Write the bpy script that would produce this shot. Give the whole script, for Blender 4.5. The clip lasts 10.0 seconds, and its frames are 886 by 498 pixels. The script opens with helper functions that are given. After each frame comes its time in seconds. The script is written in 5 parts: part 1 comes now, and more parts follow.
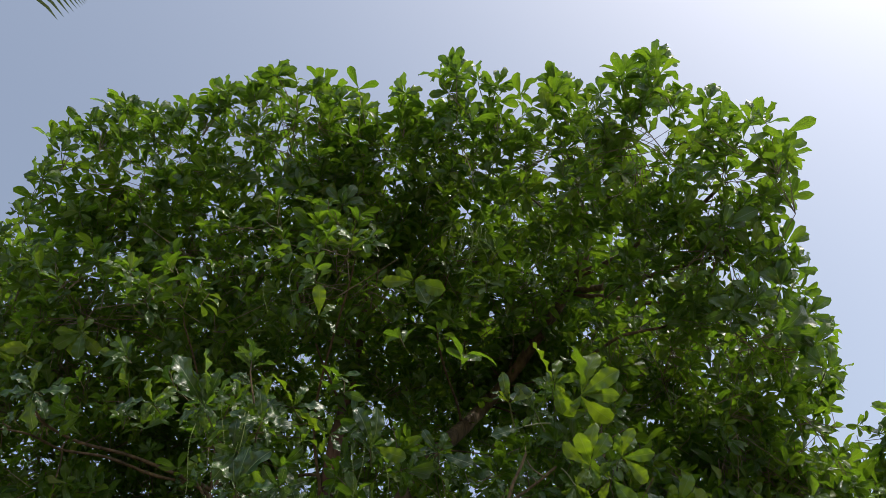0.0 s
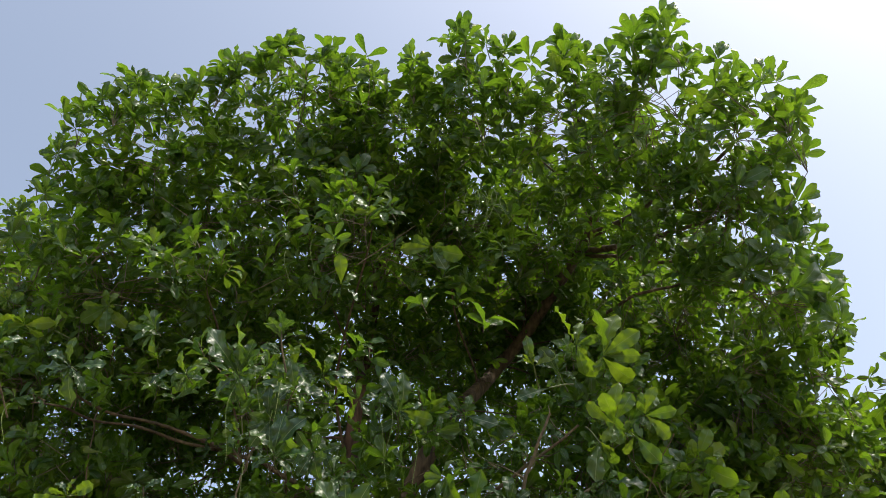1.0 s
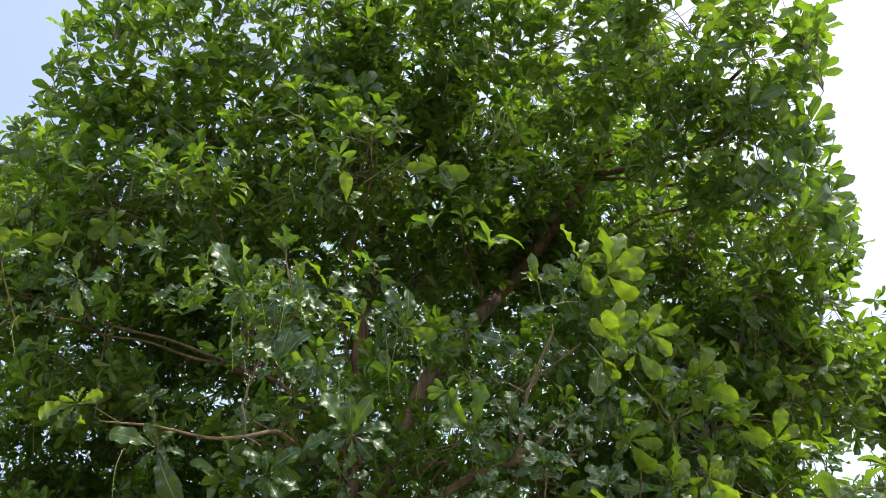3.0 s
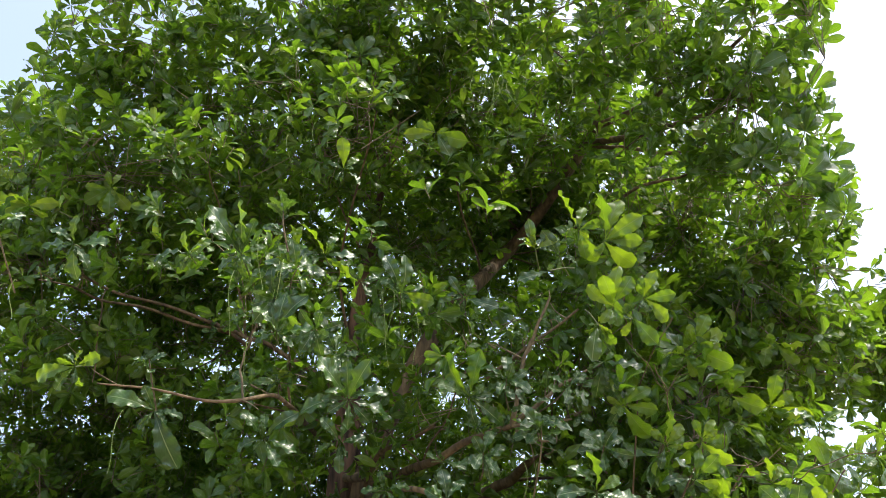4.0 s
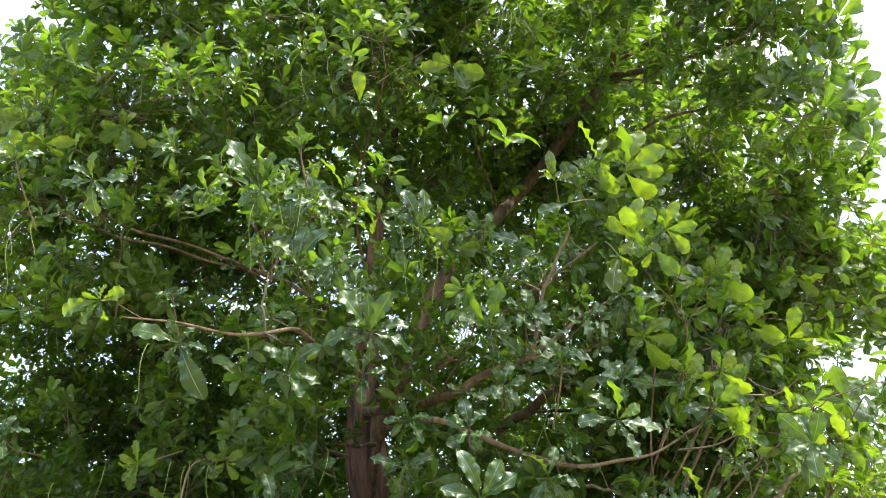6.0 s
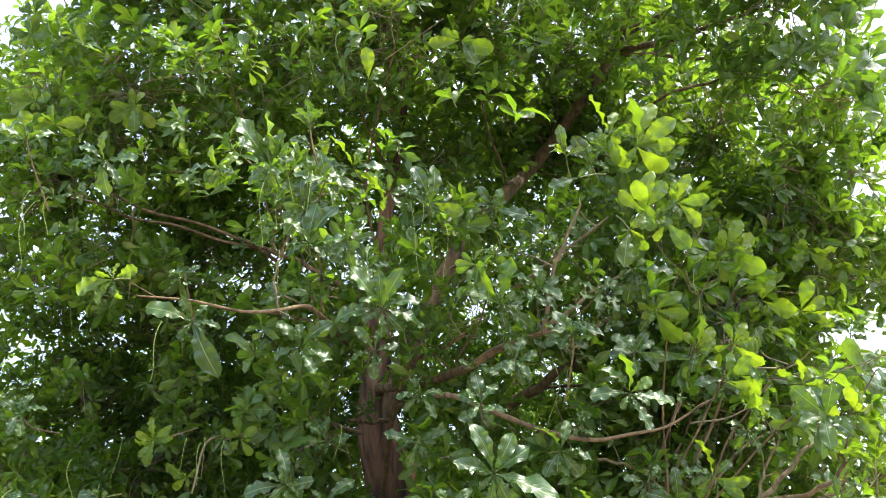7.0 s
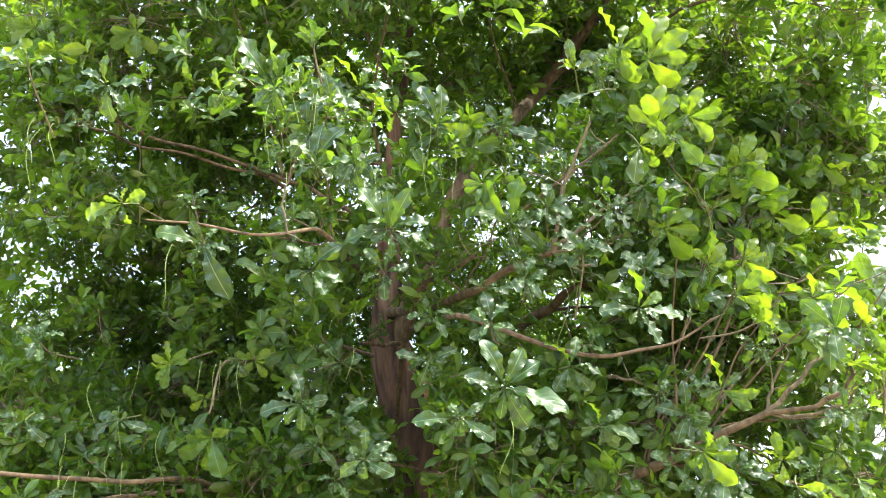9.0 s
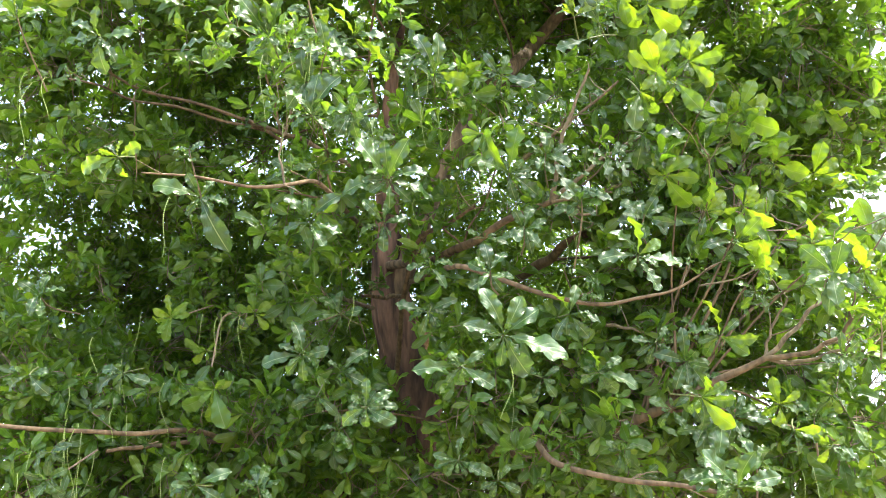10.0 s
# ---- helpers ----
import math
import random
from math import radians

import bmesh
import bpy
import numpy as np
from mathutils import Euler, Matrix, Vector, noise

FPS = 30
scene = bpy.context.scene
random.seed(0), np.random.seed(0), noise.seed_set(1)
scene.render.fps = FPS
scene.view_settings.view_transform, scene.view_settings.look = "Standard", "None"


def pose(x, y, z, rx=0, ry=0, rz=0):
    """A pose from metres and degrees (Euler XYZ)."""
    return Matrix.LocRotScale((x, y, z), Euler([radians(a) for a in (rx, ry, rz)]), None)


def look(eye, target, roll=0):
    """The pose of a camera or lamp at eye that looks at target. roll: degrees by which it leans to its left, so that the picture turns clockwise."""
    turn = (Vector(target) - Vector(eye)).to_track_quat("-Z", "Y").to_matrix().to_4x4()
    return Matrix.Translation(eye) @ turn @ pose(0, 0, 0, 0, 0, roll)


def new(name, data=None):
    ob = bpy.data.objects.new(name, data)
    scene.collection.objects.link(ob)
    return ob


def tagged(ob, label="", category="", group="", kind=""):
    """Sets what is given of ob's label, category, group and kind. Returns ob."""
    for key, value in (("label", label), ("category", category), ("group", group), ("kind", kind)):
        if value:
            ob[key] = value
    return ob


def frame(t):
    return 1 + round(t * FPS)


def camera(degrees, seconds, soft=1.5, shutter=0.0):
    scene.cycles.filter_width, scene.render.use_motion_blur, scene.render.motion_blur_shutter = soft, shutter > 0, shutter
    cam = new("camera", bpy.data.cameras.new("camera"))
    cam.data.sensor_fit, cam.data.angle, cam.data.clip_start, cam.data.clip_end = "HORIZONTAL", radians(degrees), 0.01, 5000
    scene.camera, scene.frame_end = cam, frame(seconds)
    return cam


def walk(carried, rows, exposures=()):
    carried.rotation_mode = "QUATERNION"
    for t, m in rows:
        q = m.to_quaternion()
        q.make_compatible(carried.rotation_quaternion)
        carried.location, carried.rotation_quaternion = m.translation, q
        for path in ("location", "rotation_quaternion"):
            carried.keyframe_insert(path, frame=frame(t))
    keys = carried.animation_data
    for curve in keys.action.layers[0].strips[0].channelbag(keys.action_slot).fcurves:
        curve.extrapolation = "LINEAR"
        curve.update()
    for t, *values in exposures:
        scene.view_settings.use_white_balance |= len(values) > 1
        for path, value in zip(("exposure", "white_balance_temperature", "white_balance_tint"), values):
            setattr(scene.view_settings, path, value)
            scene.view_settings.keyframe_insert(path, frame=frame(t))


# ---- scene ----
# the camera and its walk
cam = camera(58.5, 10.0, soft=0.5)
walk(cam, [
    (0, pose(0.000, 0.000, 1.600, 136.01, 1.04, 1.08)),
    (0.5, pose(-0.058, -0.059, 1.605, 135.48, 1.58, 1.28)),
    (1, pose(-0.109, -0.091, 1.577, 133.12, 2.14, 2.14)),
    (1.5, pose(-0.120, -0.050, 1.575, 131.52, 1.99, 2.34)),
    (2, pose(-0.106, -0.046, 1.568, 130.12, 1.66, 2.27)),
    (2.5, pose(-0.093, -0.043, 1.559, 129.00, 1.41, 2.38)),
    (4, pose(-0.087, -0.013, 1.531, 125.84, 1.16, 2.05)),
    (4.5, pose(-0.105, -0.011, 1.519, 124.80, 1.16, 1.95)),
    (5, pose(-0.124, -0.016, 1.501, 123.59, 1.08, 2.25)),
    (5.5, pose(-0.128, 0.003, 1.503, 122.49, 1.06, 2.59)),
    (7, pose(-0.135, 0.028, 1.490, 120.18, 1.20, 3.86)),
    (7.5, pose(-0.136, 0.035, 1.480, 119.12, 1.25, 4.33)),
    (8, pose(-0.126, 0.043, 1.469, 118.06, 1.37, 4.74)),
    (8.5, pose(-0.131, 0.053, 1.466, 116.65, 1.52, 4.87)),
    (9, pose(-0.129, 0.067, 1.448, 115.27, 1.65, 4.98)),
    (9.5, pose(-0.126, 0.077, 1.441, 113.80, 1.84, 5.01)),
    (10, pose(-0.127, 0.086, 1.427, 112.09, 2.24, 5.22)),
], exposures=((0.0, -0.45), (1.0, -0.12), (2.5, 0.35), (4.5, 0.9), (5.5, 1.18), (7.5, 1.57), (10.0, 2.08)))

# ---- daylight: a hazy sun, high and over the right side ----
SUN_HEIGHT, SUN_AZIMUTH = 62.0, 108.0
world = bpy.data.worlds.new("sky")
scene.world = world
world.use_nodes = True
sky = world.node_tree.nodes.new("ShaderNodeTexSky")
sky.sky_type, sky.sun_disc = "NISHITA", False
sky.sun_elevation, sky.sun_rotation = radians(SUN_HEIGHT), radians(SUN_AZIMUTH)
sky.air_density, sky.dust_density, sky.ozone_density = 1.0, 4.0, 1.0
back = world.node_tree.nodes["Background"]
back.inputs[1].default_value = 0.28
haze = world.node_tree.nodes.new("ShaderNodeHueSaturation")
haze.inputs["Saturation"].default_value, haze.inputs["Hue"].default_value = 0.75, 0.496
world.node_tree.links.new(sky.outputs[0], haze.inputs["Color"])
world.node_tree.links.new(haze.outputs[0], back.inputs[0])
sun = new("sun", bpy.data.lights.new("sun", "SUN"))
sun.data.energy, sun.data.angle, sun.data.color = 3.05, radians(1.5), (1.0, 0.93, 0.82)
toward = Vector((math.sin(radians(SUN_AZIMUTH)) * math.cos(radians(SUN_HEIGHT)), math.cos(radians(SUN_AZIMUTH)) * math.cos(radians(SUN_HEIGHT)), math.sin(radians(SUN_HEIGHT))))
sun.matrix_world = look(toward * 60, (0, 0, 0))

# ---- materials ----


def material(name):
    m = bpy.data.materials.new(name)
    m.use_nodes = True
    nt = m.node_tree
    nt.nodes.clear()
    return m, nt, nt.nodes, nt.links


def ramp(nt, fac, stops):
    n = nt.nodes.new("ShaderNodeValToRGB")
    el = n.color_ramp.elements
    while len(el) < len(stops):
        el.new(0.5)
    for e, (p, c) in zip(el, stops):
        e.position, e.color = p, (*c, 1)
    nt.links.new(fac, n.inputs[0])
    return n.outputs[0]


def mixed(nt, kind, fac, a, b):
    n = nt.nodes.new("ShaderNodeMix")
    n.data_type, n.blend_type = "RGBA", kind
    for socket, v in ((n.inputs[0], fac), (n.inputs[6], a), (n.inputs[7], b)):
        if isinstance(v, (int, float)):
            socket.default_value = v
        elif isinstance(v, tuple):
            socket.default_value = (*v, 1)
        else:
            nt.links.new(v, socket)
    return n.outputs[2]


def math_node(nt, op, a, b=0.0):
    n = nt.nodes.new("ShaderNodeMath")
    n.operation = op
    for socket, v in ((n.inputs[0], a), (n.inputs[1], b)):
        if isinstance(v, (int, float)):
            socket.default_value = v
        else:
            nt.links.new(v, socket)
    return n.outputs[0]


def noise_node(nt, vector, scale, detail=3.0):
    n = nt.nodes.new("ShaderNodeTexNoise")
    n.inputs["Scale"].default_value, n.inputs["Detail"].default_value = scale, detail
    if vector is not None:
        nt.links.new(vector, n.inputs["Vector"])
    return n.outputs[0]


def leaf_material(name, tones, glow, island, through_share, rough=0.3, gloss=0.2):
    """A leathery leaf: veins along its UV map, gloss above, light let through."""
    m, nt, nodes, links = material(name)
    if island:
        chance = nodes.new("ShaderNodeNewGeometry").outputs["Random Per Island"]
    else:
        chance = nodes.new("ShaderNodeObjectInfo").outputs["Random"]
    coords = nodes.new("ShaderNodeTexCoord")
    uv, place = coords.outputs["UV"], coords.outputs["Object"]
    split = nodes.new("ShaderNodeSeparateXYZ")
    links.new(uv, split.inputs[0])
    across = math_node(nt, "ABSOLUTE", math_node(nt, "SUBTRACT", split.outputs[0], 0.5))
    # side veins run forward from the midrib
    run = math_node(nt, "SUBTRACT", math_node(nt, "MULTIPLY", split.outputs[1], 27.0), math_node(nt, "MULTIPLY", across, 17.0))
    run = math_node(nt, "ADD", run, math_node(nt, "MULTIPLY", noise_node(nt, place, 5.0, 2.0), 3.5))
    vein = math_node(nt, "POWER", math_node(nt, "ABSOLUTE", math_node(nt, "SINE", run)), 0.22)
    rib = math_node(nt, "LESS_THAN", across, 0.022)
    colour = ramp(nt, chance, tones)
    blotch = noise_node(nt, place, 14.0 if island else 3.0, 4.0)
    colour = mixed(nt, "MULTIPLY", 0.55, colour, ramp(nt, blotch, ((0.3, (0.62, 0.66, 0.6)), (0.7, (1.25, 1.2, 1.1)))))
    colour = mixed(nt, "MIX", math_node(nt, "MULTIPLY", math_node(nt, "SUBTRACT", 1.0, vein), 0.2), colour, (0.10, 0.20, 0.035))
    colour = mixed(nt, "MIX", math_node(nt, "MULTIPLY", rib, 0.6), colour, (0.27, 0.36, 0.13))
    bsdf = nodes.new("ShaderNodeBsdfPrincipled")
    links.new(colour, bsdf.inputs["Base Color"])
    links.new(ramp(nt, noise_node(nt, place, 30.0 if island else 6.0), ((0.3, (rough - 0.07,) * 3), (0.75, (rough + 0.16,) * 3))), bsdf.inputs["Roughness"])
    bsdf.inputs["Specular IOR Level"].default_value = 0.2
    bsdf.inputs["Coat Weight"].default_value, bsdf.inputs["Coat Roughness"].default_value, bsdf.inputs["Coat IOR"].default_value = 0.75, gloss, 1.5
    bump = nodes.new("ShaderNodeBump")
    bump.inputs["Strength"].default_value, bump.inputs["Distance"].default_value = 0.95, 0.005
    swell = math_node(nt, "MULTIPLY", noise_node(nt, place, 30.0 if island else 2.4, 0.0), 3.5 if island else 6.5)
    links.new(math_node(nt, "ADD", math_node(nt, "MULTIPLY", vein, 0.3), swell), bump.inputs["Height"])
    links.new(bump.outputs[0], bsdf.inputs["Normal"])
    links.new(bump.outputs[0], bsdf.inputs["Coat Normal"])
    lit = nodes.new("ShaderNodeBsdfTranslucent")
    thin = mixed(nt, "MIX", math_node(nt, "MULTIPLY", math_node(nt, "SUBTRACT", 1.0, vein), 0.45), glow, tuple(0.62 * c for c in glow))
    links.new(mixed(nt, "MULTIPLY", 1.0, mixed(nt, "MIX", math_node(nt, "MULTIPLY", rib, 0.4), thin, (0.1, 0.14, 0.03)),
                    ramp(nt, chance, ((0.0, (0.72, 0.78, 0.8)), (1.0, (1.2, 1.1, 1.0))))), lit.inputs[0])
    both = nodes.new("ShaderNodeMixShader")
    both.inputs[0].default_value = through_share
    links.new(bsdf.outputs[0], both.inputs[1])
    links.new(lit.outputs[0], both.inputs[2])
    links.new(both.outputs[0], nodes.new("ShaderNodeOutputMaterial").inputs[0])
    return m


def bark_material(name, dark, light, scale, rough=0.85, strength=0.8, grain=0.22):
    m, nt, nodes, links = material(name)
    coords = nodes.new("ShaderNodeTexCoord").outputs["Object"]
    stretch = nodes.new("ShaderNodeMapping")
    stretch.inputs["Scale"].default_value = (1, 1, grain)
    links.new(coords, stretch.inputs[0])
    fine = noise_node(nt, stretch.outputs[0], scale, 6.0)
    wide = noise_node(nt, coords, scale * 0.18, 3.0)
    colour = ramp(nt, fine, ((0.32, dark), (0.68, light)))
    colour = mixed(nt, "MULTIPLY", 0.7, colour, ramp(nt, wide, ((0.3, (0.55, 0.5, 0.46)), (0.7, (1.3, 1.2, 1.15)))))
    bsdf = nodes.new("ShaderNodeBsdfPrincipled")
    links.new(colour, bsdf.inputs["Base Color"])
    bsdf.inputs["Roughness"].default_value = rough
    bump = nodes.new("ShaderNodeBump")
    bump.inputs["Strength"].default_value, bump.inputs["Distance"].default_value = strength, 0.02
    links.new(fine, bump.inputs["Height"])
    links.new(bump.outputs[0], bsdf.inputs["Normal"])
    links.new(bsdf.outputs[0], nodes.new("ShaderNodeOutputMaterial").inputs[0])
    return m


MATURE = ((0.0, (0.019, 0.060, 0.008)), (0.55, (0.034, 0.090, 0.009)), (0.9, (0.060, 0.122, 0.011)), (1.0, (0.110, 0.155, 0.014)))
DEEP = ((0.0, (0.014, 0.046, 0.010)), (0.6, (0.023, 0.066, 0.012)), (1.0, (0.044, 0.096, 0.014)))
FRESH = ((0.0, (0.048, 0.125, 0.012)), (0.6, (0.074, 0.16, 0.015)), (1.0, (0.122, 0.195, 0.018)))
leaf_crown = leaf_material("leaf_of_crown", MATURE, (0.25, 0.46, 0.02), True, 0.38, 0.36, 0.18)
leaf_dark = leaf_material("leaf_mature", DEEP, (0.20, 0.38, 0.03), False, 0.2, 0.36, 0.26)
leaf_fresh = leaf_material("leaf_fresh", FRESH, (0.27, 0.43, 0.012), False, 0.45, 0.38, 0.3)
leaf_thin = leaf_material("leaf_lit_through", MATURE, (0.22, 0.43, 0.018), False, 0.4, 0.36, 0.22)
leaf_fresh_crown = leaf_material("leaf_fresh_of_crown", FRESH, (0.225, 0.37, 0.018), True, 0.34, 0.36)
bark_trunk = bark_material("bark_of_trunk", (0.022, 0.013, 0.009), (0.19, 0.115, 0.075), 15.0, 0.92, 1.0, 0.13)
bark_limb = bark_material("bark_of_limb", (0.048, 0.034, 0.018), (0.172, 0.126, 0.07), 26.0)
bark_twig = bark_material("bark_of_twig", (0.085, 0.072, 0.042), (0.20, 0.165, 0.10), 60.0, 0.75, 0.5)
stem_green = bark_material("green_of_young_stem", (0.05, 0.075, 0.02), (0.13, 0.16, 0.05), 60.0, 0.6, 0.3)
bud_green = bark_material("green_of_flower_spike", (0.12, 0.20, 0.04), (0.24, 0.33, 0.085), 120.0, 0.6, 0.3)
dry_brown = bark_material("brown_of_dry_leaf", (0.20, 0.13, 0.07), (0.42, 0.30, 0.19), 40.0, 0.8, 0.4)
palm_green = leaf_material("leaf_of_palm", ((0.0, (0.03, 0.06, 0.02)), (1.0, (0.06, 0.1, 0.03))), (0.1, 0.16, 0.03), False, 0.2, 0.4)
# unseen ground: pale tone made up to throw sunlight up at the lower leaves
soil = bark_material("pale_bounce_earth", (0.13, 0.11, 0.075), (0.36, 0.31, 0.235), 14.0, 0.95, 0.6)

# ---- building blocks ----


def thing(name, x, y, z, label, category):
    ob = new(name)
    ob.empty_display_size = 0.2
    ob.location = (x, y, z)
    return tagged(ob, label, category)


def part(name, data, parent, label="", place=None):
    """Links a mesh, given in world coordinates or at a pose, under a thing or a part."""
    ob = new(name, data)
    base = Matrix.Translation(parent.location) if parent.parent is None else Matrix.Translation(parent.parent.location) @ parent.matrix_basis
    ob.parent = parent
    ob.matrix_basis = base.inverted() @ (place if place is not None else Matrix())
    return tagged(ob, label)


def mesh_from(name, verts, faces, mats, uvs=None, slots=None, smooth=True):
    """A mesh from arrays: faces is an (n, 4) array of quads."""
    me = bpy.data.meshes.new(name)
    verts, faces = np.asarray(verts, np.float32), np.asarray(faces, np.int32)
    me.vertices.add(len(verts))
    me.vertices.foreach_set("co", verts.ravel())
    me.loops.add(faces.size)
    me.loops.foreach_set("vertex_index", faces.ravel())
    me.polygons.add(len(faces))
    me.polygons.foreach_set("loop_start", np.arange(0, faces.size, faces.shape[1], dtype=np.int32))
    me.polygons.foreach_set("use_smooth", np.full(len(faces), smooth))
    for m in mats:
        me.materials.append(m)
    if slots is not None:
        me.polygons.foreach_set("material_index", np.asarray(slots, np.int32))
    if uvs is not None:
        layer = me.uv_layers.new(name="leaf")
        layer.data.foreach_set("uv", np.asarray(uvs, np.float32)[faces.ravel()].ravel())
    me.update(calc_edges=True)
    return me


def leaf_shape(rows, cols, seed, bow, fold, wave, slim=1.0, steps=None):
    """Points, quads and UVs of one leaf, 1 long, along +y with its upper side to +z: narrow at its base, widest past the middle."""
    rng = np.random.default_rng(seed)
    s = np.linspace(0, 1, rows)
    s = np.array(steps) if steps else 0.4 * s + 0.6 * np.sin(s * np.pi / 2) ** 1.1
    half = 0.205 * slim * np.interp(s, (0, 0.06, 0.12, 0.3, 0.45, 0.58, 0.7, 0.8, 0.88, 0.94, 0.98, 1), (0.07, 0.07, 0.16, 0.48, 0.76, 0.94, 1, 0.96, 0.8, 0.52, 0.22, 0.03))
    u = np.linspace(-1, 1, cols)
    lean = rng.uniform(-0.06, 0.06)
    pts, uv = [], []
    phase, turns = rng.uniform(0, 6.3, 2), rng.uniform(2.4, 4.2, 2)
    for n, t in enumerate(s):
        sway = lean * math.sin(t * 2.6)
        for a in u:
            side = 0 if a < 0 else 1
            ripple = wave * math.sin(turns[side] * 6.28 * t + phase[side]) * abs(a) ** 1.5 * min(1, 4 * t)
            rag = 1 + 0.045 * math.sin(turns[side] * 11 * t + phase[side])
            x = a * half[n] * (rag if abs(a) > 0.9 else 1)
            z = fold * abs(x) - bow * t * t + 0.05 * math.sin(3.1 * t) + ripple
            pts.append((x + sway, t * (1 - 0.25 * bow * bow * t), z))
            uv.append(((a + 1) / 2, t))
    quads = [(r * cols + c, r * cols + c + 1, (r + 1) * cols + c + 1, (r + 1) * cols + c) for r in range(rows - 1) for c in range(cols - 1)]
    return np.array(pts), np.array(quads), np.array(uv)


CROWN_LEAVES = [leaf_shape(6, 3, n, b, f, w, k, (0, 0.2, 0.46, 0.7, 0.89, 1)) for n, (b, f, w, k) in enumerate(
    ((0.12, 0.4, 0.06, 0.98), (0.35, 0.6, 0.065, 0.86), (0.02, 0.3, 0.06, 1.02), (0.55, 0.4, 0.06, 1.0), (0.25, 0.8, 0.06, 0.9), (-0.2, 0.5, 0.06, 0.96)))]
FAR_LEAVES = [leaf_shape(4, 2, 20 + n, b, 0.0, 0.05, k) for n, (b, k) in enumerate(((0.12, 0.85), (0.4, 0.8), (0.0, 0.9), (0.3, 0.86), (-0.2, 0.82), (0.55, 0.9)))]
NEAR_SHAPES = [leaf_shape(18, 7, 40 + n, b, f, w, k) for n, (b, f, w, k) in enumerate(
    ((0.15, 0.3, 0.055, 0.92), (0.32, 0.4, 0.065, 0.85), (0.04, 0.2, 0.06, 1.0), (0.45, 0.3, 0.065, 0.95), (0.26, 0.5, 0.058, 0.82), (-0.14, 0.3, 0.055, 0.93)))]
NEAR_DARK = [mesh_from("leaf", v, q, [leaf_dark], uv) for v, q, uv in NEAR_SHAPES]
NEAR_FRESH = [mesh_from("leaf", v, q, [leaf_fresh], uv) for v, q, uv in NEAR_SHAPES]
NEAR_THIN = [mesh_from("leaf", v, q, [leaf_thin], uv) for v, q, uv in (leaf_shape(9, 5, 90 + n, b, f, w, k) for n, (b, f, w, k) in enumerate(
    ((0.12, 0.3, 0.06, 0.95), (0.3, 0.4, 0.065, 0.88), (0.02, 0.2, 0.06, 1.02), (0.4, 0.3, 0.06, 0.95), (0.2, 0.5, 0.06, 0.88), (-0.15, 0.3, 0.055, 0.95))))]
BROAD_FRESH = [mesh_from("leaf", v, q, [leaf_fresh], uv) for v, q, uv in (leaf_shape(18, 7, 60 + n, b, f, w, k) for n, (b, f, w, k) in enumerate(
    ((0.1, 0.25, 0.04, 1.08), (0.25, 0.3, 0.045, 1.02), (0.0, 0.2, 0.04, 1.18), (0.3, 0.35, 0.05, 0.98), (-0.1, 0.25, 0.04, 1.1), (0.18, 0.3, 0.045, 1.0))))]


def unit(v):
    return v / (np.linalg.norm(v, axis=-1, keepdims=True) + 1e-9)


def turn_to(ahead, up):
    """Rotations, one a row, whose y runs ahead and whose z is as near to up as can be."""
    y = ahead / np.linalg.norm(ahead, axis=-1, keepdims=True)
    x = np.cross(y, up)
    x /= np.linalg.norm(x, axis=-1, keepdims=True) + 1e-9
    return np.stack([x, y, np.cross(x, y)], -1)


def whorl(rng, axis, count, spread, droop, tilt=0.22, even=False):
    """Directions and upper sides of the leaves that stand round the end of a shoot."""
    axis = np.asarray(axis, float) / np.linalg.norm(axis)
    side = np.cross(axis, (0.31, 0.2, 0.93) if abs(axis[2]) < 0.9 else (1, 0.1, 0))
    side /= np.linalg.norm(side)
    other = np.cross(axis, side)
    start = rng.uniform(0, 6.28)
    aheads, ups = [], []
    for k in range(count):
        turn = start + k * 6.2832 / count * (1 if count < 6 else 1.0) + rng.normal(0, 0.22)
        open_by = math.radians(spread) * (((1.0, 0.85, 1.1, 0.5)[k % 4] if even else 0.62 + 0.5 * ((k * 0.618) % 1))) + rng.normal(0, 0.1)
        out = math.cos(turn) * side + math.sin(turn) * other
        d = math.cos(open_by) * axis + math.sin(open_by) * out
        n = math.sin(open_by) * axis - math.cos(open_by) * out
        d = d - np.array((0, 0, droop * rng.uniform(0.5, 1.4)))
        aheads.append(d)
        ups.append(n + rng.normal(0, tilt, 3))
    return np.array(aheads), np.array(ups)


def leaves_mesh(name, origins, aheads, ups, lengths, picks, fresh, mats, shapes):
    """Many leaves in one mesh."""
    rot = turn_to(aheads, ups) * lengths[:, None, None]
    verts, faces, uvs, slots, base = [], [], [], [], 0
    for n, (v, q, uv) in enumerate(shapes):
        rows = np.where(picks == n)[0]
        pts = np.einsum("nij,vj->nvi", rot[rows], v) + origins[rows][:, None]
        verts.append(pts.reshape(-1, 3))
        faces.append((q[None] + (base + np.arange(len(rows)) * len(v))[:, None, None]).reshape(-1, 4))
        uvs.append(np.tile(uv, (len(rows), 1)))
        slots.append(np.repeat(fresh[rows].astype(int), len(q)))
        base += len(rows) * len(v)
    return mesh_from(name, np.concatenate(verts), np.concatenate(faces), mats, np.concatenate(uvs), np.concatenate(slots))


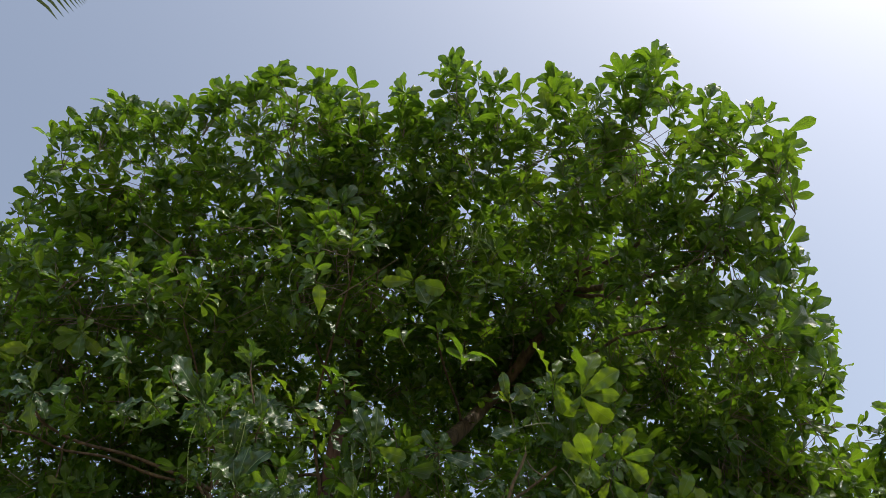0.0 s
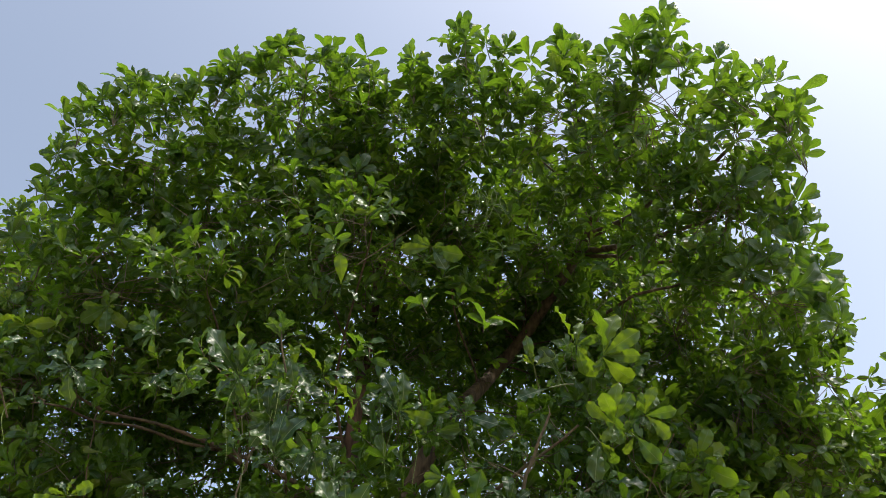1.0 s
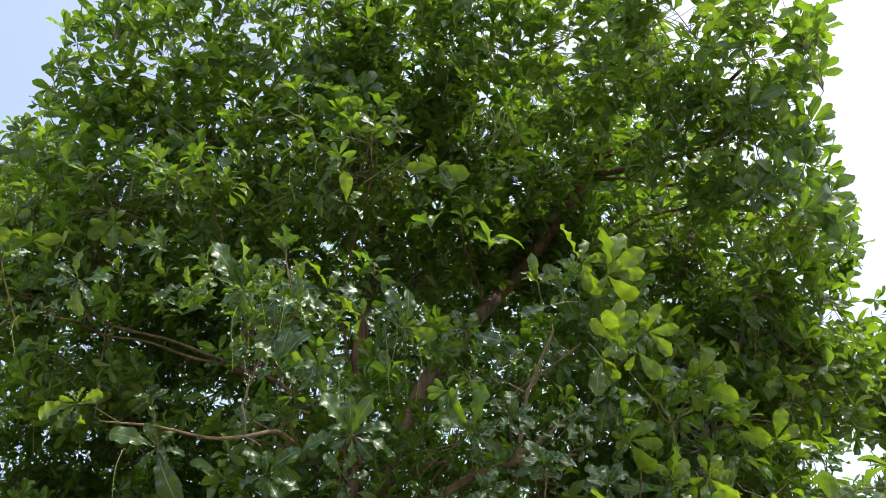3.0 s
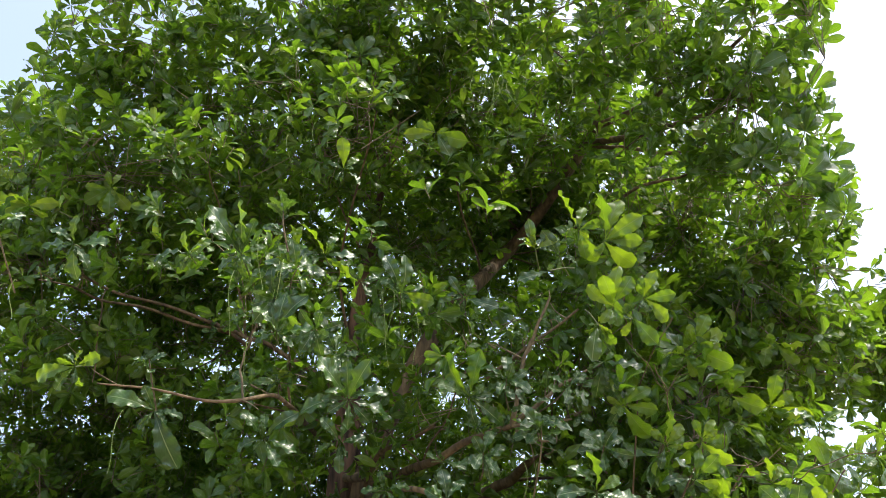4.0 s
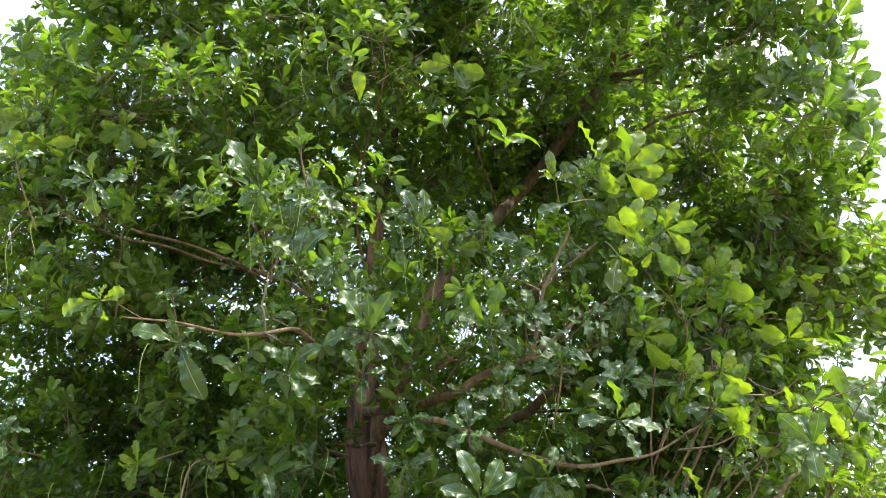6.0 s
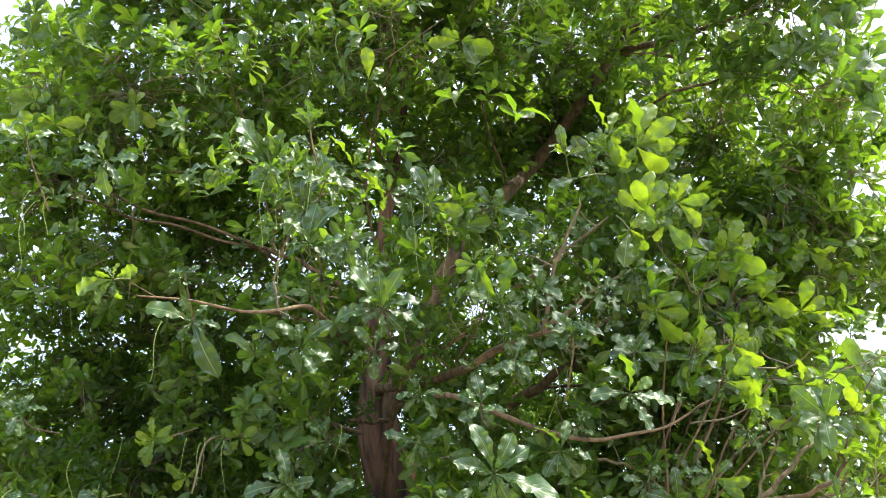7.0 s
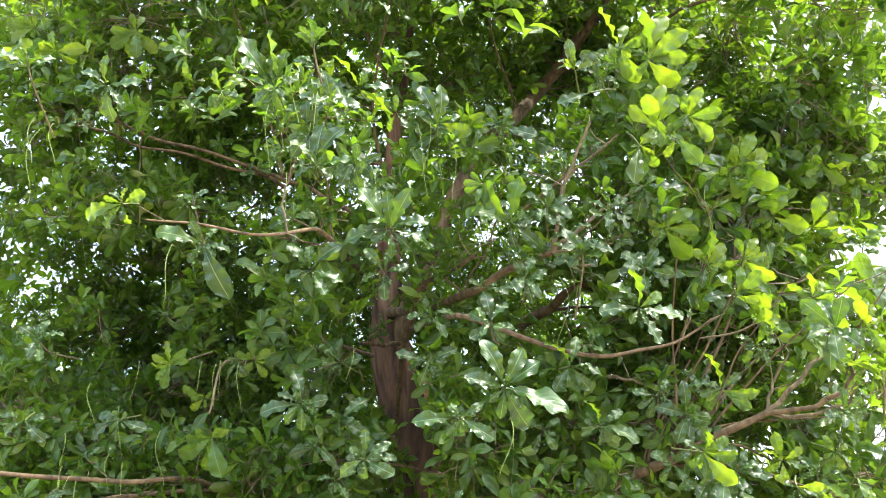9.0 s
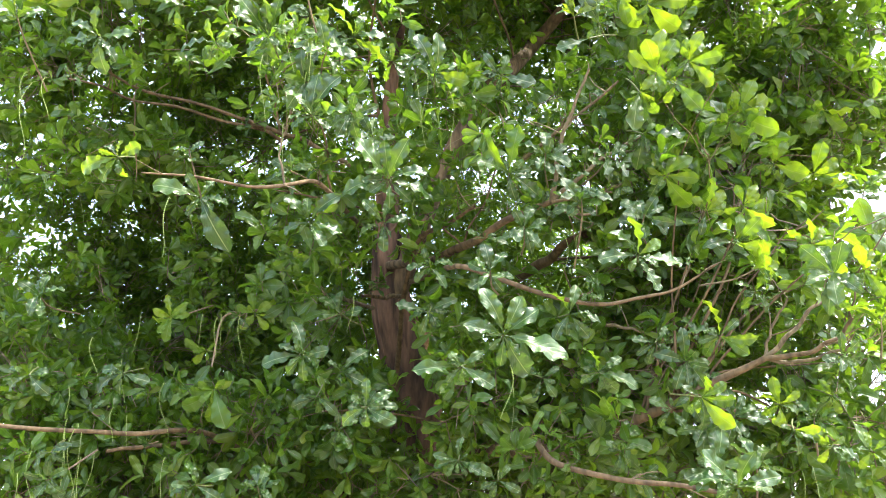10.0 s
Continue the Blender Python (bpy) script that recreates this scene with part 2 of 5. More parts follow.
def smooth_line(points, steps):
    """A curve through points (Catmull-Rom)."""
    p = np.asarray(points, float)
    p = np.vstack([2 * p[0] - p[1], p, 2 * p[-1] - p[-2]])
    out = []
    for i in range(1, len(p) - 2):
        for t in np.linspace(0, 1, steps, endpoint=False):
            a, b, c, d = p[i - 1 : i + 3]
            out.append(0.5 * (2 * b + (c - a) * t + (2 * a - 5 * b + 4 * c - d) * t * t + (3 * b - a - 3 * c + d) * t ** 3))
    out.append(p[-2])
    return np.array(out)


def tube(line, radii, sides):
    """Points and quads of a round tapered tube along a line, closed at its tip."""
    line, radii = np.asarray(line, float), np.asarray(radii, float)
    ahead = np.gradient(line, axis=0)
    ahead /= np.linalg.norm(ahead, axis=1, keepdims=True) + 1e-9
    side = np.cross(ahead, (0.35, 0.2, 0.91))
    side /= np.linalg.norm(side, axis=1, keepdims=True) + 1e-9
    other = np.cross(ahead, side)
    a = np.linspace(0, 2 * np.pi, sides, endpoint=False)
    ring = line[:, None] + radii[:, None, None] * (np.cos(a)[None, :, None] * side[:, None] + np.sin(a)[None, :, None] * other[:, None])
    n = len(line)
    quads = [(i * sides + k, i * sides + (k + 1) % sides, (i + 1) * sides + (k + 1) % sides, (i + 1) * sides + k) for i in range(n - 1) for k in range(sides)]
    return ring.reshape(-1, 3), np.array(quads)


SKELETON = {}


def limb(tree, name, points, thick, thin, mat, label="", knots=0.0, sides=10):
    """A branch as one part: crooked, tapered, with slight swellings."""
    line = smooth_line(points, 8)
    rng = np.random.default_rng(int(abs(points[0][0] * 911 + points[-1][2] * 577)) + len(points))
    n = len(line)
    t = np.linspace(0, 1, n)[:, None]
    ends = np.minimum(1, 6 * np.minimum(t, 1 - t))
    line += 0.35 * min(thick, 0.03) * np.sin(t * rng.uniform(4, 11, 3) + rng.uniform(0, 6, 3)) * np.sin(np.pi * t)
    line += 0.0045 * np.sin(t * rng.uniform(14, 26, 3) + rng.uniform(0, 6, 3)) * ends
    radii = np.linspace(thick, thin, n) * (1 + rng.normal(0, 0.004 + knots, n))
    v, q = tube(line, radii, sides)
    part(name, mesh_from(name, v, q, [mat]), tree, label)
    SKELETON.setdefault(tree.name, []).extend(zip(line, radii))
    if name == "branch":
        for k in range(4):
            i = int(n * rng.uniform(0.35, 0.97))
            way = line[min(i + 2, n - 1)] - line[max(i - 2, 0)]
            way = way / np.linalg.norm(way) + rng.normal(0, 0.7, 3) + np.array((0, 0, 0.35))
            tip = line[i] + way / np.linalg.norm(way) * rng.uniform(0.06, 0.2)
            v, q = tube(smooth_line([line[i], line[i] * 0.5 + tip * 0.5 + rng.normal(0, 0.008, 3), tip], 3), np.linspace(min(0.004, 0.6 * radii[i]), 0.0016, 7), 5)
            part("twig", mesh_from("twig", v, q, [bark_twig]), tree)
            if k % 2 == 0:
                spray(tree, *tip, way + np.array((0, -0.5, 0.2)), 5, rng.uniform(0.07, 0.12), 70, 0.1, False, 0.05)
    return line


def trunk_of(tree, points, thick, label):
    """A trunk with furrowed bark: a tube whose surface is pushed in and out by noise drawn out along it."""
    line = smooth_line(points, 18)
    n, sides = len(line), 84
    radii = np.interp(line[:, 2], (0, 2.5, 3.2, 4.0, 4.8, 6.3), np.array((1, 0.84, 0.68, 0.38, 0.22, 0.1)) * thick)
    v, q = tube(line, radii, sides)
    for i in range(n):
        for k in range(sides):
            j = i * sides + k
            a = k * 6.2832 / sides
            p = Vector((math.cos(a) * 3.2, math.sin(a) * 3.2, line[i][2] * 1.1))
            strand = Vector((math.cos(a) * 7, math.sin(a) * 7, line[i][2] * 1.3))
            push = 0.12 * noise.noise(p * 0.45) + 0.07 * noise.noise(p * 1.6) + 0.13 * abs(noise.noise(strand)) + 0.06 * abs(noise.noise(strand * 2.3))
            v[j] += (v[j] - line[i]) * push
    part("trunk", mesh_from("trunk", v, q, [bark_trunk]), tree, label)
    SKELETON.setdefault(tree.name, []).extend(zip(line, radii))
    return line


def flower_spike(tree, x, y, z, length, lean=0.0, curl=0.0, name="flower_spike"):
    """A thin hanging green flower string beset with small buds, as one part."""
    n = 93
    t = np.linspace(0, 1, n)
    line = np.stack([x + lean * length * t * t + curl * length * np.sin(t * 4.5), y - 0.05 * length * np.sin(t * 5), z + 0.03 * np.minimum(1, t * 12) * (1 - t) - length * t], 1)
    bead = 1 + 1.9 * (np.arange(n) % 3 == 1) * (t > 0.08)
    v, q = tube(line, 0.0012 * bead * (1.1 - 0.5 * t), 4)
    return part(name, mesh_from(name, v, q, [bud_green]), tree)


def spray(tree, x, y, z, axis, count, size, spread=70, droop=0.1, fresh=False, stem=0.3, seed=0):
    """The end of a shoot as a part: its twig, with each of its large leaves under it."""
    rng = np.random.default_rng(seed + int(abs(x) * 1000 + abs(z) * 77))
    a = np.asarray(axis, float) / np.linalg.norm(axis)
    tip = np.array((x, y, z))
    back = tip - a * stem + np.array((0.1 * stem * rng.normal(), 0.4 * stem, (0.3 if a[2] < 0.6 else -0.1) * stem))
    v, q = tube(smooth_line([back, tip - a * stem * 0.45, tip], 5), np.linspace(0.005, 0.003, 11), 7)
    twig = part("leafy_twig", mesh_from("leafy_twig", v, q, [bark_twig]), tree)
    aheads, ups = whorl(rng, a, count, spread, droop, 0.25, True)
    rots = turn_to(aheads, ups)
    for k in range(count):
        length = size * rng.uniform(0.75, 1.12)
        m = Matrix(rots[k].tolist()).to_4x4()
        m.translation = tip - a * (0.012 * k % 0.05)
        data = (NEAR_FRESH if fresh else NEAR_DARK)[rng.integers(6)]
        part("leaf", data, twig, "", m @ Matrix.Diagonal((length * rng.uniform(0.9, 1.1), length, length, 1)))
    return twig


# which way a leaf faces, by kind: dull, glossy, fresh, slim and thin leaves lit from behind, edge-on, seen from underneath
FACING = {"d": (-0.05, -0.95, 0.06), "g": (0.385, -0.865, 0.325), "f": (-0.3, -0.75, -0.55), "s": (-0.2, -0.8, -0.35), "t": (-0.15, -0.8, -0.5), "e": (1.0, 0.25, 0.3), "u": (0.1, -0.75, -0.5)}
CLEARED = []


def rosette(tree, x, y, z, leaves):
    """A shoot's end whose leaves are each given as kind, bearing in degrees / length in cm / tilt towards the open side."""
    rng = np.random.default_rng(int(abs(x) * 1000 + abs(z) * 770))
    tip, right, up, out = np.array((x, y, z)), np.array((1.0, 0, 0)), np.array((0, -0.5, 0.866)), np.array((0, -0.866, -0.5))
    rows = []
    for word in leaves.split():
        bearing, cm, tilt = (float(v) for v in word[1:].split("/"))
        c, k = radians(bearing), radians(tilt)
        ahead = math.cos(k) * (math.cos(c) * right + math.sin(c) * up) + math.sin(k) * out
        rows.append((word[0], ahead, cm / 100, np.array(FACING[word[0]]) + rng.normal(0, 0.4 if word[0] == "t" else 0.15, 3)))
    mean = sum(r[1] for r in rows) / len(rows)
    size = sum(r[2] for r in rows) / len(rows)
    for k in range(4 if len(rows) > 2 else 0):
        kind = rows[int(rng.integers(len(rows)))][0]
        c = rng.uniform(0, 6.28)
        ahead = unit(0.8 * (math.cos(c) * right + math.sin(c) * up) + rng.uniform(0.1, 0.7) * out)
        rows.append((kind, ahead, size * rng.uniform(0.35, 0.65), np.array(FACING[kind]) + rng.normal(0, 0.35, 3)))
    foot = tip - 0.13 * mean + np.array((0.03 * rng.normal(), 0.11, 0.03))
    v, q = tube(smooth_line([foot, foot * 0.45 + tip * 0.55 - 0.02 * mean, tip], 5), np.linspace(0.0042, 0.003, 11), 7)
    twig = part("leafy_twig", mesh_from("leafy_twig", v, q, [stem_green]), tree)
    for k, (kind, ahead, length, face) in enumerate(rows):
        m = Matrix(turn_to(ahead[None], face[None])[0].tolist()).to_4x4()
        m.translation = tip + ahead * 0.008 - mean * (0.01 * (k % 3))
        shapes = NEAR_THIN if kind == "t" else BROAD_FRESH if kind in "fu" else NEAR_FRESH if kind in "es" else NEAR_DARK
        part("leaf", shapes[rng.integers(6)], twig, "", m @ Matrix.Diagonal((length, length, length, 1)))
    if all(r[0] == "t" for r in rows):
        return twig
    # the crown keeps clear of the shoot and of what lights it
    CLEARED.extend((*(tip + out * d), r, r, r) for d, r in ((0.08, 0.17), (0.3, 0.17), (0.55, 0.16), (0.8, 0.15)))
    if any(r[0] in "fges" for r in rows):
        CLEARED.extend((*(tip + np.array(toward) * d), r, r, r * 1.4) for d, r in ((0.3, 0.15), (0.6, 0.16), (0.95, 0.17), (1.35, 0.18)))
    return twig


def lane(a, b, ra, rb):
    """An open way through the leaves, as a row of balls."""
    n = 2 + int(1.6 * math.dist(a, b) / (ra + rb))
    return [(*(Vector(a).lerp(Vector(b), t)), *(ra + (rb - ra) * t,) * 3) for t in np.linspace(0, 1, n)]


def in_gap(p, gaps):
    """Whether a place lies in one of the openings; for an array of places, which of them do."""
    p = np.asarray(p, float)
    if len(gaps) == 0:
        return np.zeros(p.shape[:-1], bool)
    g = np.asarray(gaps)
    return (((p[..., None, :3] - g[:, :3]) / g[:, 3:]) ** 2).sum(-1).min(-1) < 1


def thin_tubes(lines, radii):
    """Three-sided twigs, each along three points, as one set of points and quads."""
    n = len(lines)
    side = unit(np.cross(lines[:, 2] - lines[:, 0], (0.35, 0.2, 0.91)))
    other = unit(np.cross(lines[:, 2] - lines[:, 0], side))
    a = np.arange(3) * 2.0944
    ring = np.cos(a)[None, :, None] * side[:, None] + np.sin(a)[None, :, None] * other[:, None]
    verts = lines[:, :, None] + np.asarray(radii)[None, :, None, None] * ring[:, None]
    quads = np.array([(3 * i + k, 3 * i + (k + 1) % 3, 3 * i + 3 + (k + 1) % 3, 3 * i + 3 + k) for i in range(2) for k in range(3)])
    return verts.reshape(-1, 3), (quads[None] + 9 * np.arange(n)[:, None, None]).reshape(-1, 4)


def crown(tree, lobes, heart, per_area, leaf, seed, gaps=(), fresh_share=0.08, label="", spikes=0, inner=0.45, tips=()):
    """The mass of leaves: whorls on twigs throughout rounded lobes, each lobe the end of a bough."""
    rng = np.random.default_rng(seed)
    origins, aheads, ups, lengths, fresh, tubes, quads, hangs = [], [], [], [], [], [], [], []
    gaps = np.asarray(gaps, float).reshape(-1, 6)
    base = 0

    def wood(lines, radii):
        nonlocal base
        if len(lines):
            v, q = thin_tubes(lines, radii)
            tubes.append(v)
            quads.append(q + base)
            base += len(v)

    def shoots(p, axis, feet, young, size):
        """Whorls of five to nine leaves at the places p, each on its twig."""
        n = len(p)
        count = rng.integers(5, 10, n)[:, None]
        k = np.arange(9)[None]
        side = unit(np.cross(axis, np.where(np.abs(axis[:, 2:]) < 0.9, (0.31, 0.2, 0.93), (1, 0.1, 0))))
        other = np.cross(axis, side)
        turn = rng.uniform(0, 6.28, (n, 1)) + k * 6.2832 / count + rng.normal(0, 0.22, (n, 9))
        wide = np.radians(rng.uniform(45, 90, (n, 1))) * (0.62 + 0.5 * ((k * 0.618) % 1)) + rng.normal(0, 0.1, (n, 9))
        out = np.cos(turn)[..., None] * side[:, None] + np.sin(turn)[..., None] * other[:, None]
        d = np.cos(wide)[..., None] * axis[:, None] + np.sin(wide)[..., None] * out
        up = np.sin(wide)[..., None] * axis[:, None] - np.cos(wide)[..., None] * out + rng.normal(0, 0.45, (n, 9, 3))
        d[..., 2] -= rng.uniform(0, 0.4, (n, 1)) * rng.uniform(0.5, 1.4, (n, 9))
        kept = k < count
        origins.append((p[:, None] - axis[:, None] * rng.uniform(0, 0.09, (n, 9, 1)))[kept])
        aheads.append(d[kept])
        ups.append(up[kept])
        lengths.append((size[:, None] * leaf * rng.uniform(0.65, 1.15, (n, 9)))[kept])
        fresh.append(np.broadcast_to(young[:, None], (n, 9))[kept])
        bend = p - axis * np.linalg.norm(p - feet, axis=1, keepdims=True) * 0.2 + rng.normal(0, 0.012, (n, 3))
        shown = p[:, 1] < 6.6
        wood(np.stack([feet, bend, p], 1)[shown], (0.003, 0.0025, 0.002))

    for lx, ly, lz, lr, dense in lobes:
        c = np.array((lx, ly, lz))
        clear = gaps[(np.abs(gaps[:, :3] - c) < gaps[:, 3:] + 1.2 * lr).all(1)]
        hubs, nodes = [], []
        for k in range(5 + int(14 * lr)):
            d = unit(rng.normal(0, 1, 3) + np.array((0, 0, 0.3)))
            hubs.append(c + d * 0.05 * lr if k < 5 else nodes[int(rng.integers(len(nodes)))] * 0.6 + c * 0.4)
            nodes.append(c + d * lr * rng.uniform(0.45, 0.85))
        hubs, nodes = np.array(hubs), np.array(nodes)
        tries = int(per_area * dense * lr ** 2.2)
        d = unit(rng.normal(0, 1, (tries, 3)))
        p = c + d * (lr * (inner + (1 - inner) * rng.uniform(0, 1, (tries, 1)) ** 0.55) * rng.uniform(0.92, 1.1, (tries, 1))) * (1, 1, 0.95)
        kept = ~in_gap(p, clear)
        p, d = p[kept], d[kept]
        n = len(p)
        if n == 0:
            continue
        axis = unit(0.7 * d + 0.5 * unit(p - np.asarray(heart, float)) + (0, 0, 0.65) + rng.normal(0, 0.45, (n, 3)))
        near = np.linalg.norm(nodes[None] - p[:, None], axis=2).argmin(1)
        feet = hubs[near] + (nodes[near] - hubs[near]) * rng.uniform(0.25, 1.0, (n, 1))
        cut = in_gap(feet, clear) | in_gap((feet + p) / 2, clear)
        feet[cut] = (p - axis * 0.09)[cut]
        feet = p + (feet - p) * np.minimum(1, 0.28 / (np.linalg.norm(feet - p, axis=1, keepdims=True) + 1e-6))
        young = rng.uniform(0, 1, n) < fresh_share * np.where(d[:, 2] > 0.3, 1.6, 0.7)
        shoots(p, axis, feet, young, rng.uniform(0.75, 1.2, n) * (1.0 + 0.12 * min(1, max(0, lz - 5.4))) * (0.85 if ly > 6.3 else 1.0))
        hangs.extend(p[rng.uniform(0, 1, n) < spikes * (ly < 5.5)])
        if n > 0.6 * tries:
            kept = ~(in_gap(nodes, clear) | in_gap(hubs, clear) | in_gap((hubs + nodes) / 2, clear))
            a, b = hubs[kept], nodes[kept]
            wood(np.stack([a, (a + b) / 2 + rng.normal(0, 0.05 * lr, a.shape), b], 1), (0.0045, 0.004, 0.003))
    if len(tips):
        p = np.repeat(np.asarray(tips, float), 6, 0)
        step = np.tile(np.arange(6), len(tips))[:, None]
        q = p + rng.normal(0, 0.05, p.shape) * step ** 0.6 - step * (0, 0, 0.085)
        shoots(q, unit(np.array((0.1, -0.25, 1)) + rng.normal(0, 0.25, p.shape)), p - (0, 0, 0.6), np.zeros(len(p), bool), rng.uniform(1.15, 1.45, len(p)))
    origins, lengths, fresh = np.concatenate(origins), np.concatenate(lengths), np.concatenate(fresh)
    picks = rng.integers(0, 6, len(origins)) + np.where(origins[:, 1] > 6.3, 6, 0)
    leafage = leaves_mesh("crown", origins, np.concatenate(aheads), np.concatenate(ups), lengths, picks, fresh, [leaf_crown, leaf_fresh_crown], CROWN_LEAVES + FAR_LEAVES)
    tagged(part("crown", leafage, tree, label), kind="stuff")
    tagged(part("fine_twig", mesh_from("fine_twig", np.concatenate(tubes), np.concatenate(quads), [bark_twig]), tree), kind="stuff")
    for p in hangs:
        flower_spike(tree, *p, rng.uniform(0.15, 0.36), rng.normal(0, 0.12), rng.normal(0, 0.07))


def boughs(tree, lobes, seed, stout=1.0):
    """To each lobe a bough from the nearest wood that can carry it, those near the trunk first."""
    rng = np.random.default_rng(seed)
    wood = SKELETON[tree.name]
    root = np.array([p for p, _ in wood[:40]])
    for lx, ly, lz, lr, dense in sorted(lobes, key=lambda b: np.linalg.norm(root - np.array(b[:3]), axis=1).min()):
        c = np.array((lx, ly, lz))
        spots, thick = np.array([p for p, _ in wood]), np.array([r for _, r in wood])
        cost = np.linalg.norm(spots - c, axis=1) + 1.0 * np.maximum(0, spots[:, 2] - c[2] + 0.2) + 0.9 * (thick < 0.022) + rng.normal(0, 0.25, len(spots))
        k = int(np.argmin(cost))
        a, span = spots[k], np.linalg.norm(c - spots[k])
        mid = a * 0.5 + c * 0.5 + np.array((*rng.normal(0, 0.06 * span, 2), 0.08 * span))
        end = c + (c - mid) * 0.35 * lr
        limb(tree, "bough", [a, a * 0.75 + mid * 0.25 + np.array((0, 0, 0.03 * span)), mid, c, end], min(0.8 * thick[k], stout * (0.007 + 0.011 * span)), 0.005 * stout, bark_limb, sides=7)

# ---- the place ----
# ground out of view, serving as a pale reflector below the crown
rings, spokes = [0, 2, 5, 10, 20, 40, 90, 200, 500, 1500], 48
ground_points = [(r * math.cos(a * 6.2832 / spokes), r * math.sin(a * 6.2832 / spokes) + 4, 0.05 * noise.noise((r * math.cos(a), r * math.sin(a), 0)) if r < 90 else 0)
                 for r in rings for a in range(spokes)]
ground_quads = [(i * spokes + k, i * spokes + (k + 1) % spokes, (i + 1) * spokes + (k + 1) % spokes, (i + 1) * spokes + k) for i in range(len(rings) - 1) for k in range(spokes)]
tagged(new("ground", mesh_from("ground", ground_points, ground_quads, [soil])), "unseen ground under the trees, kept pale to bounce light upward", "ground", kind="structure")

# ---- the large tree ----
tree = thing("broadleaf_tree", -0.75, 6.05, 0.0, "large evergreen tree with glossy green leaves and hanging flower strings", "tree")
trunk_line = trunk_of(tree, [(-0.78, 6.05, -0.05), (-0.74, 6.05, 1.20), (-0.80, 6.01, 2.24), (-0.86, 5.83, 2.79), (-0.96, 5.70, 3.38), (-0.95, 5.53, 4.05), (-0.87, 5.22, 4.81), (-0.80, 5.40, 5.60), (-0.70, 5.30, 6.30)], 0.225, "dark reddish-brown furrowed bark")
limb(tree, "limb", [(-0.93, 5.66, 3.3), (-0.55, 5.45, 4.15), (-0.15, 5.36, 4.82), (0.10, 5.66, 5.27), (0.33, 5.95, 5.71), (0.60, 5.85, 5.98), (0.92, 5.55, 6.29), (1.23, 5.18, 6.62), (1.29, 4.82, 6.82), (1.17, 4.51, 6.98), (1.12, 4.20, 7.10)], 0.078, 0.03, bark_limb, sides=12)
limb(tree, "branch", [(1.15, 5.16, 6.37), (1.27, 4.91, 6.15), (1.52, 4.52, 5.88), (1.67, 4.22, 5.68), (1.86, 3.89, 5.47)], 0.035, 0.012, bark_limb, sides=8)
limb(tree, "branch", [(1.12, 5.18, 6.35), (1.39, 4.87, 6.00), (1.59, 4.48, 5.59), (1.76, 4.15, 5.41)], 0.022, 0.008, bark_limb, sides=8)
limb(tree, "branch", [(1.18, 4.98, 6.39), (1.43, 4.64, 6.23), (1.53, 4.22, 6.02), (1.74, 3.77, 5.79), (1.87, 3.47, 5.70)], 0.035, 0.012, bark_limb, sides=8)
limb(tree, "branch", [(1.18, 4.92, 6.46), (1.25, 4.67, 6.53), (1.12, 4.35, 6.58), (1.11, 4.09, 6.67)], 0.025, 0.012, bark_limb, sides=8)
limb(tree, "branch", [(0.95, 4.99, 5.37), (1.27, 4.55, 5.32), (1.52, 4.30, 5.20), (1.74, 4.08, 5.19)], 0.016, 0.007, bark_limb, sides=8)
limb(tree, "branch", [(-1.70, 4.93, 4.40), (-1.96, 4.72, 4.39), (-2.24, 4.52, 4.41), (-2.44, 4.28, 4.33), (-2.47, 3.93, 4.22), (-2.46, 3.64, 4.06)], 0.013, 0.005, bark_limb, sides=8)
limb(tree, "branch", [(-1.63, 4.99, 4.35), (-1.76, 4.85, 4.40), (-2.09, 4.53, 4.42), (-2.33, 4.20, 4.34), (-2.38, 3.94, 4.29), (-2.38, 3.80, 4.28)], 0.015, 0.006, bark_limb, sides=8)
limb(tree, "branch", [(-0.95, 5.38, 4.12), (-1.40, 5.06, 4.33), (-1.67, 4.84, 4.36), (-1.85, 4.75, 4.42)], 0.02, 0.013, bark_limb, sides=8)
limb(tree, "branch", [(-1.01, 4.76, 3.53), (-1.03, 4.34, 3.46), (-1.01, 3.94, 3.36), (-1.03, 3.63, 3.29), (-1.15, 3.37, 3.15), (-1.30, 3.26, 3.11), (-1.50, 3.14, 3.11), (-1.67, 3.06, 3.10)], 0.017, 0.0035, bark_limb, sides=8)
limb(tree, "branch", [(-1.13, 3.42, 3.18), (-1.15, 3.39, 3.34), (-1.12, 3.37, 3.44), (-1.09, 3.34, 3.55)], 0.006, 0.003, bark_twig, sides=8)
limb(tree, "branch", [(-0.94, 5.53, 3.54), (-0.58, 4.91, 3.32), (-0.30, 4.33, 3.18), (-0.06, 4.02, 3.17), (0.16, 3.79, 3.15)], 0.035, 0.014, bark_limb, sides=8)
limb(tree, "branch", [(0.16, 3.79, 3.15), (0.19, 3.71, 3.26), (0.23, 3.59, 3.40), (0.29, 3.51, 3.53), (0.38, 3.41, 3.68)], 0.014, 0.006, bark_twig, sides=8)
limb(tree, "branch", [(0.06, 4.14, 3.60), (0.22, 3.89, 3.61), (0.39, 3.73, 3.65), (0.54, 3.56, 3.69)], 0.012, 0.006, bark_twig, sides=8)
limb(tree, "branch", [(0.16, 3.79, 3.15), (0.29, 3.74, 3.24), (0.45, 3.67, 3.33), (0.62, 3.61, 3.39)], 0.013, 0.006, bark_twig, sides=8)
limb(tree, "branch", [(0.16, 3.79, 3.15), (0.31, 3.73, 3.14), (0.45, 3.66, 3.12)], 0.01, 0.005, bark_twig, sides=8)
